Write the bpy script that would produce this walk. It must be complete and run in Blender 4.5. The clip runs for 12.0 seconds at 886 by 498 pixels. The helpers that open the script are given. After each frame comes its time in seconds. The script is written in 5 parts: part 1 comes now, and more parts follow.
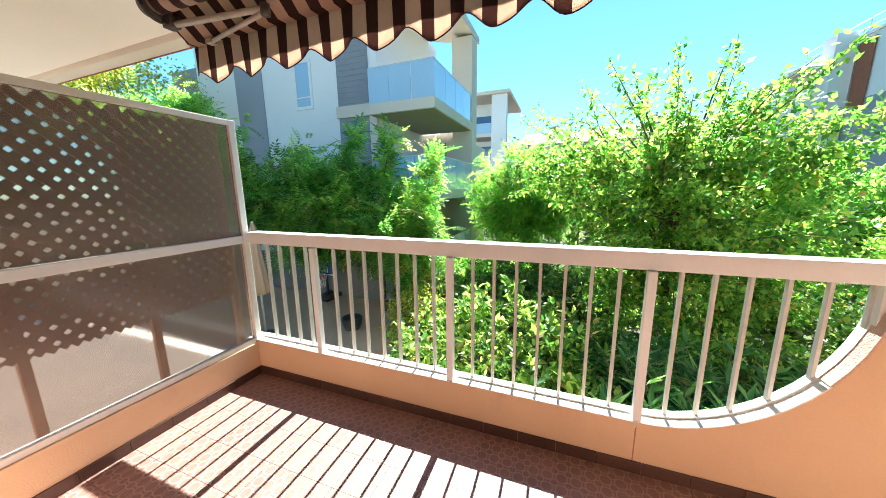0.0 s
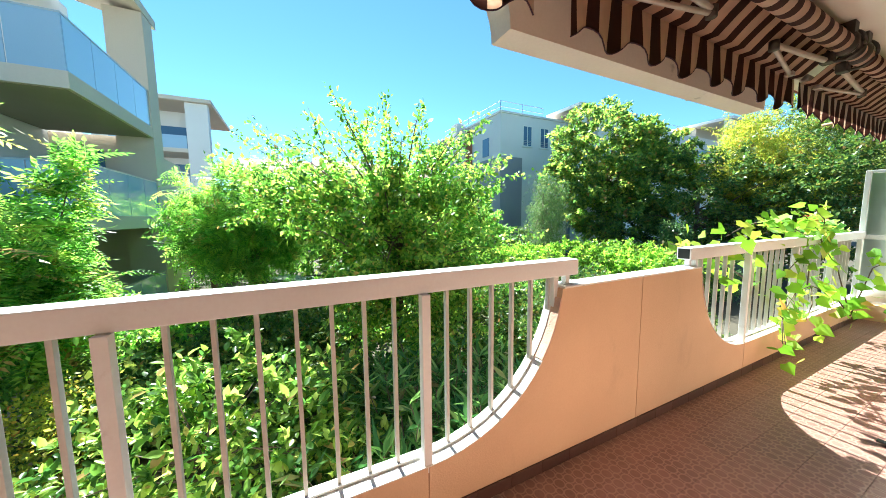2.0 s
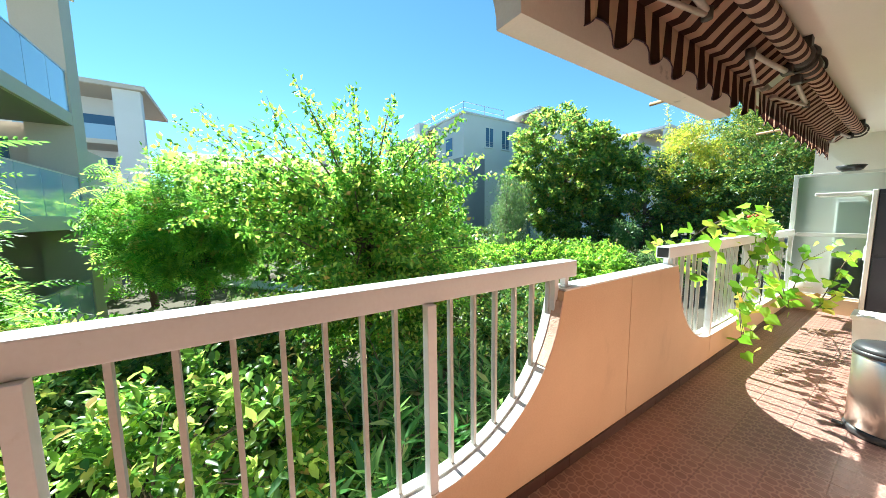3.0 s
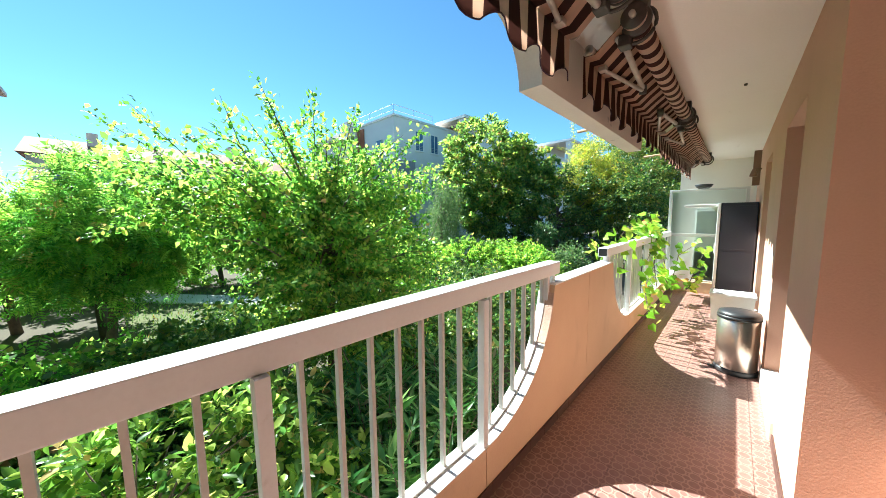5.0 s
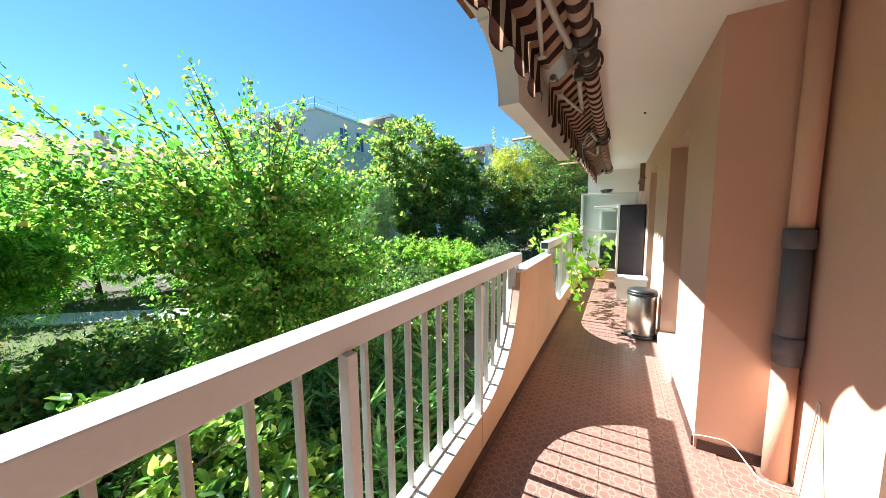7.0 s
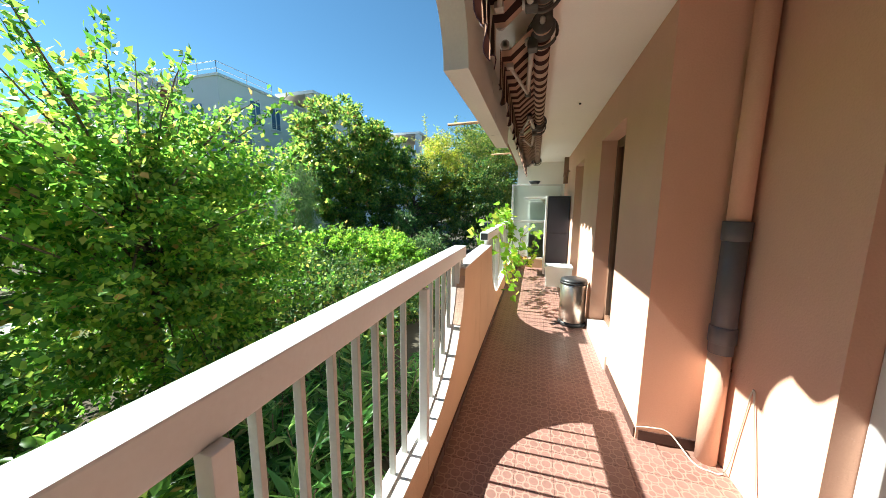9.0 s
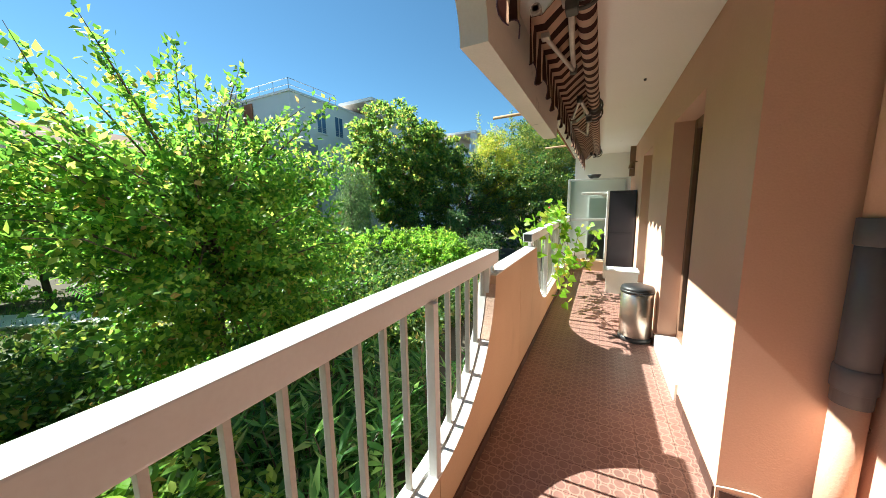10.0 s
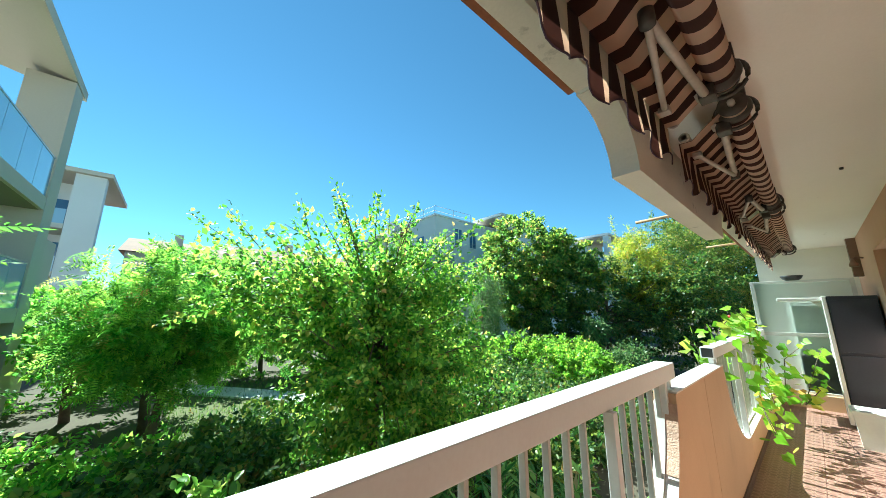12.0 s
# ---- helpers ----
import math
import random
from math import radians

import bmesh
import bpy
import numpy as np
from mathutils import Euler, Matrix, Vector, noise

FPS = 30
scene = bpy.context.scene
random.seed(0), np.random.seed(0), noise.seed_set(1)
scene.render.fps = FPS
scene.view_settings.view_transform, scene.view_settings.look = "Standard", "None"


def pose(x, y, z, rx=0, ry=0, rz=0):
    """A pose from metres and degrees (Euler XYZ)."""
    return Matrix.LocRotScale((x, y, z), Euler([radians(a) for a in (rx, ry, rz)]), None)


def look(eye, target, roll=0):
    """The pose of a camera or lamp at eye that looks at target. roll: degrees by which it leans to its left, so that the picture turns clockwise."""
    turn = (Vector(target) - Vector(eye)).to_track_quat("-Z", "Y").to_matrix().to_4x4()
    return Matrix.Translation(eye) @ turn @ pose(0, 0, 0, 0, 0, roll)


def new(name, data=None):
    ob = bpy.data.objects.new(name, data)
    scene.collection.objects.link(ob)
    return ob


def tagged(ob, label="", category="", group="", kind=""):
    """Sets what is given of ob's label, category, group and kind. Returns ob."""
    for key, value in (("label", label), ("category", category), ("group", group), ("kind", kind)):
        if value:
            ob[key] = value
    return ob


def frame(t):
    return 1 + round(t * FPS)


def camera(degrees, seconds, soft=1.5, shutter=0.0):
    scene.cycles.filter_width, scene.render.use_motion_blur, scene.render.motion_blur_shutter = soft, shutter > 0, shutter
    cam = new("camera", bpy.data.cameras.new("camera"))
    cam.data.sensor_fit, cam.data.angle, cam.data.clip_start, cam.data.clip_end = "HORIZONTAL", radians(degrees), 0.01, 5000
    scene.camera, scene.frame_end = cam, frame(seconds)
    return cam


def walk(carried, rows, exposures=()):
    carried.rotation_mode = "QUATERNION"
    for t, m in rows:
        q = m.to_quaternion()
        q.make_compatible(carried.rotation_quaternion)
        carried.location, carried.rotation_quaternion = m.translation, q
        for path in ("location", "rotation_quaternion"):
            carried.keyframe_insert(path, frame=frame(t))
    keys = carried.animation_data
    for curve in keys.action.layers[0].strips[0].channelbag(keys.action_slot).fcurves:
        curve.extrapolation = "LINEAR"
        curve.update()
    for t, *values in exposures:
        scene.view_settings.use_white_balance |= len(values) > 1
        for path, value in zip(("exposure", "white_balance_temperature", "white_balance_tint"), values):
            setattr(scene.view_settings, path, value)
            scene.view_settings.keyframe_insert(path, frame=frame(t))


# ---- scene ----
cam = camera(110.0, 12.0, soft=0.75)
PATH = [
    (0.0, pose(1.602, 2.169, 1.360, 79.41, 0.73, 111.00)),
    (0.5, pose(1.510, 2.191, 1.351, 80.74, 0.79, 98.02)),
    (1.0, pose(1.371, 2.181, 1.344, 82.16, 0.57, 84.94)),
    (1.5, pose(1.270, 2.130, 1.325, 83.54, 0.52, 71.90)),
    (2.0, pose(1.169, 2.078, 1.309, 84.22, 0.56, 63.90)),
    (2.5, pose(1.020, 2.066, 1.278, 84.13, 0.60, 60.45)),
    (3.0, pose(0.970, 1.994, 1.314, 84.11, 0.64, 56.93)),
    (5.0, pose(0.864, 1.362, 1.393, 84.13, 0.64, 43.15)),
    (5.5, pose(0.807, 1.227, 1.404, 84.07, 0.61, 39.57)),
    (6.0, pose(0.704, 1.079, 1.397, 83.99, 0.59, 36.20)),
    (6.5, pose(0.640, 1.001, 1.379, 84.00, 0.53, 32.65)),
    (7.0, pose(0.656, 0.985, 1.378, 83.99, 0.60, 29.20)),
    (7.2, pose(0.682, 1.009, 1.356, 84.38, 0.53, 28.05)),
    (8.8, pose(0.520, 1.110, 1.370, 82.40, -0.60, 17.20)),
    (9.0, pose(0.470, 1.270, 1.370, 81.95, -0.40, 16.50)),
    (9.5, pose(0.490, 1.530, 1.370, 80.90, 0.60, 20.30)),
    (10.0, pose(0.574, 1.542, 1.370, 81.87, 0.95, 26.80)),
    (10.5, pose(0.640, 1.417, 1.370, 87.03, 0.52, 33.12)),
    (11.0, pose(0.660, 1.292, 1.370, 92.18, 0.03, 39.45)),
    (11.5, pose(0.611, 1.267, 1.370, 97.30, 0.00, 44.97)),
    (12.0, pose(0.563, 1.242, 1.370, 101.28, -0.02, 49.45)),
]
EXPOSURES = [(0.0, 2.58, 5900, -4), (1.0, 2.5, 5900, -3), (2.5, 2.3, 5850, -5), (5.0, 2.14, 5750, -3), (7.0, 2.02, 5750, -2), (9.0, 1.83, 6050, -2), (10.5, 1.75, 6150, -4), (12.0, 1.88, 5600, -16)]
walk(cam, PATH, EXPOSURES)

# ---- world and sun ----
SUN_DIR = Vector((-1.0, -0.025, 1.06)).normalized()
world = bpy.data.worlds.new("world")
scene.world = world
world.use_nodes = True
wn = world.node_tree.nodes
sky = wn.new("ShaderNodeTexSky")
sky.sky_type = "NISHITA"
sky.sun_disc = False
sky.sun_elevation = radians(46.7)
sky.sun_rotation = radians(-91.4)
sky.air_density, sky.dust_density, sky.ozone_density = 0.8, 0.0, 2.7
wn["Background"].inputs["Strength"].default_value = 0.052
tint = wn.new("ShaderNodeMix")
tint.data_type, tint.blend_type = "RGBA", "MULTIPLY"
tint.inputs["Factor"].default_value = 1.0
tint.inputs["B"].default_value = (0.80, 1.01, 1.0, 1)
world.node_tree.links.new(sky.outputs[0], tint.inputs["A"])
world.node_tree.links.new(tint.outputs["Result"], wn["Background"].inputs[0])
sun_data = bpy.data.lights.new("sun", "SUN")
sun_data.energy, sun_data.angle, sun_data.color = 5.0, radians(0.55), (1.0, 0.95, 0.87)
sun = new("sun", sun_data)
sun.matrix_world = look(tuple(SUN_DIR * 30), (0, 0, 0))


# ---- material helpers ----
def material(name, a, b=None, scale=3.0, rough=0.6, bump=0.1, fine=60.0, metal=0.0, spread=0.0, coat=0.0):
    """Two-colour surface with large blotches, fine grain and relief; spread varies it from piece to piece."""
    b = b or tuple(v * 0.8 for v in a)
    m = bpy.data.materials.new(name)
    m.use_nodes = True
    t, l = m.node_tree.nodes, m.node_tree.links
    p = t["Principled BSDF"]
    co = t.new("ShaderNodeTexCoord")
    big, small = t.new("ShaderNodeTexNoise"), t.new("ShaderNodeTexNoise")
    big.inputs["Scale"].default_value, big.inputs["Detail"].default_value = scale, 6
    small.inputs["Scale"].default_value, small.inputs["Detail"].default_value = fine, 3
    l.new(co.outputs["Object"], big.inputs["Vector"])
    l.new(co.outputs["Object"], small.inputs["Vector"])
    add = t.new("ShaderNodeMath")
    add.operation = "MULTIPLY_ADD"
    l.new(small.outputs["Fac"], add.inputs[0])
    add.inputs[1].default_value = 0.5
    l.new(big.outputs["Fac"], add.inputs[2])
    ramp = t.new("ShaderNodeMapRange")
    ramp.inputs["From Min"].default_value, ramp.inputs["From Max"].default_value = 0.45, 1.05
    l.new(add.outputs[0], ramp.inputs["Value"])
    mix = t.new("ShaderNodeMix")
    mix.data_type = "RGBA"
    mix.inputs["A"].default_value, mix.inputs["B"].default_value = (*a, 1), (*b, 1)
    l.new(ramp.outputs[0], mix.inputs["Factor"])
    out = mix.outputs["Result"]
    if spread:
        info = t.new("ShaderNodeObjectInfo")
        hsv = t.new("ShaderNodeHueSaturation")
        mr = t.new("ShaderNodeMapRange")
        mr.inputs["To Min"].default_value, mr.inputs["To Max"].default_value = 1 - spread, 1 + spread
        l.new(info.outputs["Random"], mr.inputs["Value"])
        l.new(mr.outputs[0], hsv.inputs["Value"])
        l.new(out, hsv.inputs["Color"])
        out = hsv.outputs["Color"]
    l.new(out, p.inputs["Base Color"])
    p.inputs["Roughness"].default_value, p.inputs["Metallic"].default_value = rough, metal
    p.inputs["Coat Weight"].default_value = coat
    if bump:
        bp = t.new("ShaderNodeBump")
        bp.inputs["Strength"].default_value, bp.inputs["Distance"].default_value = bump, 0.004
        l.new(small.outputs["Fac"], bp.inputs["Height"])
        l.new(bp.outputs[0], p.inputs["Normal"])
    return m


def stained_or_sparkled(m, colour, scale, lo, hi, amount, stretch=(1, 1, 1)):
    """Adds sparse blotches of dirt, mildew or painted sparkle to a surface."""
    t, l = m.node_tree.nodes, m.node_tree.links
    p = t["Principled BSDF"]
    base = p.inputs["Base Color"].links[0].from_socket
    co, mp, n = t.new("ShaderNodeTexCoord"), t.new("ShaderNodeMapping"), t.new("ShaderNodeTexNoise")
    mp.inputs["Scale"].default_value = stretch
    n.inputs["Scale"].default_value, n.inputs["Detail"].default_value, n.inputs["Roughness"].default_value = scale, 8, 0.65
    l.new(co.outputs["Object"], mp.inputs["Vector"])
    l.new(mp.outputs[0], n.inputs["Vector"])
    r, mix = t.new("ShaderNodeMapRange"), t.new("ShaderNodeMix")
    r.inputs["From Min"].default_value, r.inputs["From Max"].default_value, r.inputs["To Max"].default_value = lo, hi, amount
    l.new(n.outputs["Fac"], r.inputs["Value"])
    mix.data_type = "RGBA"
    l.new(r.outputs[0], mix.inputs["Factor"])
    l.new(base, mix.inputs["A"])
    mix.inputs["B"].default_value = (*colour, 1)
    l.new(mix.outputs["Result"], p.inputs["Base Color"])
    return m


def leaf_material(name, dark, light, yellow, through_light=0.45, rough=0.45):
    """Leaves, each a little different, that let light through."""
    m = bpy.data.materials.new(name)
    m.use_nodes = True
    t, l = m.node_tree.nodes, m.node_tree.links
    p = t["Principled BSDF"]
    geo = t.new("ShaderNodeNewGeometry")
    ramp = t.new("ShaderNodeValToRGB")
    e = ramp.color_ramp.elements
    e[0].color, e[1].color = (*dark, 1), (*yellow, 1)
    e.new(0.55).color = (*light, 1)
    e.new(0.93).color = (*yellow, 1)
    e[-1].color = (yellow[0] * 1.1, yellow[1] * 0.55, yellow[2], 1)
    l.new(geo.outputs["Random Per Island"], ramp.inputs[0])
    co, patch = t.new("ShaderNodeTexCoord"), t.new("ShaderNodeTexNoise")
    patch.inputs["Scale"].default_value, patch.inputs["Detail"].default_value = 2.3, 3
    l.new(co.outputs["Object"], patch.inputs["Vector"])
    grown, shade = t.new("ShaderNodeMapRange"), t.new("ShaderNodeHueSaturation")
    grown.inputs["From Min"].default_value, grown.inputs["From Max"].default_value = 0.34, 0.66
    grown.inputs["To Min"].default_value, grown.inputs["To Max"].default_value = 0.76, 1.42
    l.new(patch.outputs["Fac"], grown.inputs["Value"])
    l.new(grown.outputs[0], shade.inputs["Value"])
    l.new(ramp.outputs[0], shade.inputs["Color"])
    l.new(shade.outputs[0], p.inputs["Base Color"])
    p.inputs["Roughness"].default_value = rough
    p.inputs["Specular IOR Level"].default_value = 0.28
    tr = t.new("ShaderNodeBsdfTranslucent")
    hs = t.new("ShaderNodeHueSaturation")
    hs.inputs["Hue"].default_value, hs.inputs["Saturation"].default_value, hs.inputs["Value"].default_value = 0.490, 1.06, 3.1
    l.new(shade.outputs[0], hs.inputs["Color"])
    l.new(hs.outputs[0], tr.inputs["Color"])
    mx = t.new("ShaderNodeMixShader")
    mx.inputs[0].default_value = through_light
    l.new(p.outputs[0], mx.inputs[1])
    l.new(tr.outputs[0], mx.inputs[2])
    l.new(mx.outputs[0], t["Material Output"].inputs["Surface"])
    return m


def glass_material(name, color, rough=0.0, clear=0.0, transmission=1.0):
    m = bpy.data.materials.new(name)
    m.use_nodes = True
    t, l = m.node_tree.nodes, m.node_tree.links
    p = t["Principled BSDF"]
    p.inputs["Base Color"].default_value = (*color, 1)
    p.inputs["Roughness"].default_value = rough
    p.inputs["Transmission Weight"].default_value = transmission
    p.inputs["IOR"].default_value = 1.3
    noise_t = t.new("ShaderNodeTexNoise")
    noise_t.inputs["Scale"].default_value = 25
    bp = t.new("ShaderNodeBump")
    bp.inputs["Strength"].default_value, bp.inputs["Distance"].default_value = clear, 0.002
    l.new(noise_t.outputs["Fac"], bp.inputs["Height"])
    l.new(bp.outputs[0], p.inputs["Normal"])
    return m


def tile_material():
    """Rust-brown glazed floor tile with a lattice of raised rings, large and small, three to a tile side."""
    m = material("floor_tile", (0.265, 0.142, 0.118), (0.185, 0.098, 0.080), scale=5, rough=0.42, bump=0.0, spread=0.10)
    t, l = m.node_tree.nodes, m.node_tree.links
    p = t["Principled BSDF"]
    base = p.inputs["Base Color"].links[0].from_socket
    co = t.new("ShaderNodeTexCoord")

    def vmath(op, a, b=None):
        n = t.new("ShaderNodeVectorMath")
        n.operation = op
        l.new(a, n.inputs[0])
        if b:
            n.inputs[1].default_value = b
        return n

    def ring(offset, radius):
        s = vmath("MULTIPLY", co.outputs["Object"], (15.0, 15.0, 0.0))
        o = vmath("ADD", s.outputs[0], offset)
        f = vmath("FRACTION", o.outputs[0])
        c = vmath("SUBTRACT", f.outputs[0], (0.5, 0.5, 0.0))
        q = vmath("MULTIPLY", c.outputs[0], (1.0, 1.0, 0.0))
        n = t.new("ShaderNodeVectorMath")
        n.operation = "LENGTH"
        l.new(q.outputs[0], n.inputs[0])
        d = t.new("ShaderNodeMath")
        d.operation = "SUBTRACT"
        l.new(n.outputs["Value"], d.inputs[0])
        d.inputs[1].default_value = radius
        a = t.new("ShaderNodeMath")
        a.operation = "ABSOLUTE"
        l.new(d.outputs[0], a.inputs[0])
        r = t.new("ShaderNodeMapRange")
        r.inputs["From Min"].default_value, r.inputs["From Max"].default_value = 0.015, 0.075
        r.inputs["To Min"].default_value, r.inputs["To Max"].default_value = 1.0, 0.0
        l.new(a.outputs[0], r.inputs["Value"])
        return r.outputs[0]

    mx = t.new("ShaderNodeMath")
    mx.operation = "MAXIMUM"
    l.new(ring((0.5, 0.5, 0.0), 0.40), mx.inputs[0])
    l.new(ring((0.0, 0.0, 0.0), 0.27), mx.inputs[1])
    mix = t.new("ShaderNodeMix")
    mix.data_type = "RGBA"
    l.new(mx.outputs[0], mix.inputs["Factor"])
    l.new(base, mix.inputs["A"])
    mix.inputs["B"].default_value = (0.325, 0.195, 0.155, 1)
    l.new(mix.outputs["Result"], p.inputs["Base Color"])
    bp = t.new("ShaderNodeBump")
    bp.inputs["Strength"].default_value, bp.inputs["Distance"].default_value = 0.5, 0.002
    l.new(mx.outputs[0], bp.inputs["Height"])
    l.new(bp.outputs[0], p.inputs["Normal"])
    return m


def stripe_material():
    """Awning canvas, dark brown and salmon stripes across its length, lit through by the sun."""
    m = bpy.data.materials.new("striped_canvas")
    m.use_nodes = True
    t, l = m.node_tree.nodes, m.node_tree.links
    p = t["Principled BSDF"]
    co, sep = t.new("ShaderNodeTexCoord"), t.new("ShaderNodeSeparateXYZ")
    l.new(co.outputs["Object"], sep.inputs[0])
    k = t.new("ShaderNodeMath")
    k.operation = "MULTIPLY"
    l.new(sep.outputs["Y"], k.inputs[0])
    k.inputs[1].default_value = 1 / 0.135
    f = t.new("ShaderNodeMath")
    f.operation = "FRACT"
    l.new(k.outputs[0], f.inputs[0])
    g = t.new("ShaderNodeMath")
    g.operation = "GREATER_THAN"
    l.new(f.outputs[0], g.inputs[0])
    g.inputs[1].default_value = 0.52
    n = t.new("ShaderNodeTexNoise")
    n.inputs["Scale"].default_value = 9
    l.new(co.outputs["Object"], n.inputs["Vector"])
    mix = t.new("ShaderNodeMix")
    mix.data_type = "RGBA"
    mix.inputs["A"].default_value, mix.inputs["B"].default_value = (0.80, 0.56, 0.42, 1), (0.075, 0.027, 0.021, 1)
    l.new(g.outputs[0], mix.inputs["Factor"])
    soil = t.new("ShaderNodeMix")
    soil.data_type, soil.blend_type = "RGBA", "MULTIPLY"
    soil.inputs["Factor"].default_value = 0.35
    l.new(mix.outputs["Result"], soil.inputs["A"])
    l.new(n.outputs["Fac"], soil.inputs["B"])
    l.new(soil.outputs["Result"], p.inputs["Base Color"])
    p.inputs["Roughness"].default_value = 0.9
    tr = t.new("ShaderNodeBsdfTranslucent")
    l.new(soil.outputs["Result"], tr.inputs["Color"])
    mx = t.new("ShaderNodeMixShader")
    mx.inputs[0].default_value = 0.4
    l.new(p.outputs[0], mx.inputs[1])
    l.new(tr.outputs[0], mx.inputs[2])
    l.new(mx.outputs[0], t["Material Output"].inputs["Surface"])
    return m


# ---- materials ----
M_ORANGE = material("salmon_render", (0.67, 0.475, 0.315), (0.585, 0.40, 0.262), scale=2.2, rough=0.85, bump=0.35, fine=140)
M_WALL = material("tan_render", (0.70, 0.43, 0.315), (0.63, 0.375, 0.27), scale=1.8, rough=0.9, bump=0.3, fine=120)
M_CEIL = material("ceiling_paint", (0.88, 0.83, 0.77), (0.81, 0.76, 0.70), scale=1.1, rough=0.9, bump=0.15, fine=90)
M_BEAM = material("beam_paint", (0.76, 0.70, 0.63), (0.66, 0.60, 0.54), scale=1.5, rough=0.9, bump=0.2, fine=90)
M_WHITE = material("white_coping_paint", (0.80, 0.78, 0.74), (0.66, 0.62, 0.58), scale=5, rough=0.6, bump=0.3, fine=80)
M_RAIL = material("cream_rail_paint", (0.77, 0.79, 0.81), (0.685, 0.69, 0.705), scale=2.0, rough=0.45, bump=0.06, fine=70)
M_BAR = material("grey_rail_paint", (0.58, 0.57, 0.53), (0.47, 0.45, 0.42), scale=6, rough=0.5, bump=0.1, fine=90)
M_ROUGH = material("rough_plaster", (0.62, 0.42, 0.33), (0.48, 0.32, 0.25), scale=30, rough=0.95, bump=1.0, fine=120)
M_TILE = tile_material()
M_GREYTILE = material("grey_brown_tile", (0.17, 0.14, 0.125), (0.12, 0.10, 0.09), scale=4, rough=0.6, bump=0.1)
M_PIPING = material("dark_piping", (0.05, 0.02, 0.04), rough=0.8)
M_JOINT = material("filled_joint", (0.42, 0.245, 0.165), (0.33, 0.19, 0.13), scale=20, rough=0.95, bump=0.4)
M_BED = material("tile_bed", (0.27, 0.145, 0.11), (0.21, 0.11, 0.08), scale=8, rough=0.7)
M_GROUT = material("grout", (0.16, 0.085, 0.06), scale=8, rough=0.9)
M_SKIRT = material("skirting_tile", (0.085, 0.042, 0.033), (0.055, 0.027, 0.022), scale=6, rough=0.4, bump=0.05, spread=0.2)
M_ALU = material("white_aluminium", (0.72, 0.70, 0.68), (0.64, 0.62, 0.60), scale=4, rough=0.4, bump=0.03)
M_SMOKE = glass_material("brown_wired_glass", (0.56, 0.49, 0.45), rough=0.13, clear=0.10, transmission=0.84)
M_FROST = glass_material("green_frosted_glass", (0.72, 0.80, 0.76), rough=0.45, clear=0.2)
M_PANE = glass_material("window_glass", (0.75, 0.85, 0.9), rough=0.02)
M_BALGLASS = material("blue_balcony_glass", (0.34, 0.47, 0.62), (0.30, 0.43, 0.58), scale=0.5, rough=0.12, bump=0.0, coat=0.5)
# Opaque panes; the blue of the reflected sky is put into the base colour
M_WINDARK = material("sky_tinted_window_glass", (0.08, 0.15, 0.27), (0.06, 0.12, 0.22), scale=0.6, rough=0.06, bump=0.0)
M_CANVAS = stripe_material()
M_ARM = material("aged_aluminium_arm", (0.52, 0.46, 0.40), (0.36, 0.31, 0.27), scale=12, rough=0.5, bump=0.1, metal=0.15)
M_BRACKET = material("dark_cast_bracket", (0.085, 0.07, 0.06), (0.05, 0.042, 0.036), scale=14, rough=0.55, bump=0.2, metal=0.3)
M_LATTICE = material("lattice_wood", (0.34, 0.20, 0.13), (0.24, 0.14, 0.09), scale=6, rough=0.8, bump=0.2)
M_PVC = material("grey_pvc", (0.125, 0.12, 0.135), (0.10, 0.095, 0.108), scale=5, rough=0.45, bump=0.05)
M_CABLE = material("white_cable", (0.72, 0.66, 0.55), rough=0.5)
M_STEEL = material("brushed_steel", (0.62, 0.57, 0.50), (0.55, 0.50, 0.44), scale=4, rough=0.28, bump=0.05, fine=200, metal=0.95)
M_BLACK = material("black_plastic", (0.022, 0.022, 0.024), (0.03, 0.03, 0.032), scale=8, rough=0.4, bump=0.05)
M_NAVY = material("dark_navy_panel", (0.022, 0.026, 0.042), (0.036, 0.04, 0.06), scale=2.5, rough=0.35, bump=0.08)
M_WHITEBOX = material("white_enamel", (0.78, 0.78, 0.76), (0.70, 0.70, 0.68), scale=4, rough=0.4, bump=0.04)
M_TERRA = material("terracotta", (0.31, 0.115, 0.06), (0.22, 0.08, 0.045), scale=5, rough=0.85, bump=0.2)
M_POLE = material("weathered_pole", (0.48, 0.30, 0.16), (0.36, 0.22, 0.12), scale=9, rough=0.8, bump=0.2)
M_DARKROOM = material("room_paint", (0.45, 0.40, 0.34), rough=0.9)
M_DOORFRAME = material("brown_door_frame", (0.22, 0.12, 0.075), (0.17, 0.09, 0.055), scale=5, rough=0.5)
M_BLDG = material("pale_grey_render", (0.72, 0.71, 0.72), (0.66, 0.65, 0.66), scale=0.5, rough=0.9, bump=0.2, fine=25)
M_BLDG2 = material("beige_render", (0.60, 0.53, 0.46), (0.54, 0.475, 0.41), scale=0.5, rough=0.9, bump=0.2, fine=25)
M_GREYBAND = material("slate_render", (0.29, 0.30, 0.345), (0.25, 0.26, 0.30), scale=0.6, rough=0.9, bump=0.2, fine=25)
M_LOUVRE = material("grey_louvre", (0.23, 0.235, 0.26), (0.19, 0.195, 0.215), scale=3, rough=0.5)
# Half the slab's tone: shade under the balconies is put into this colour
M_SLABSHADE = material("olive_soffit_with_shade", (0.30, 0.275, 0.20), (0.25, 0.23, 0.165), scale=0.8, rough=0.9)
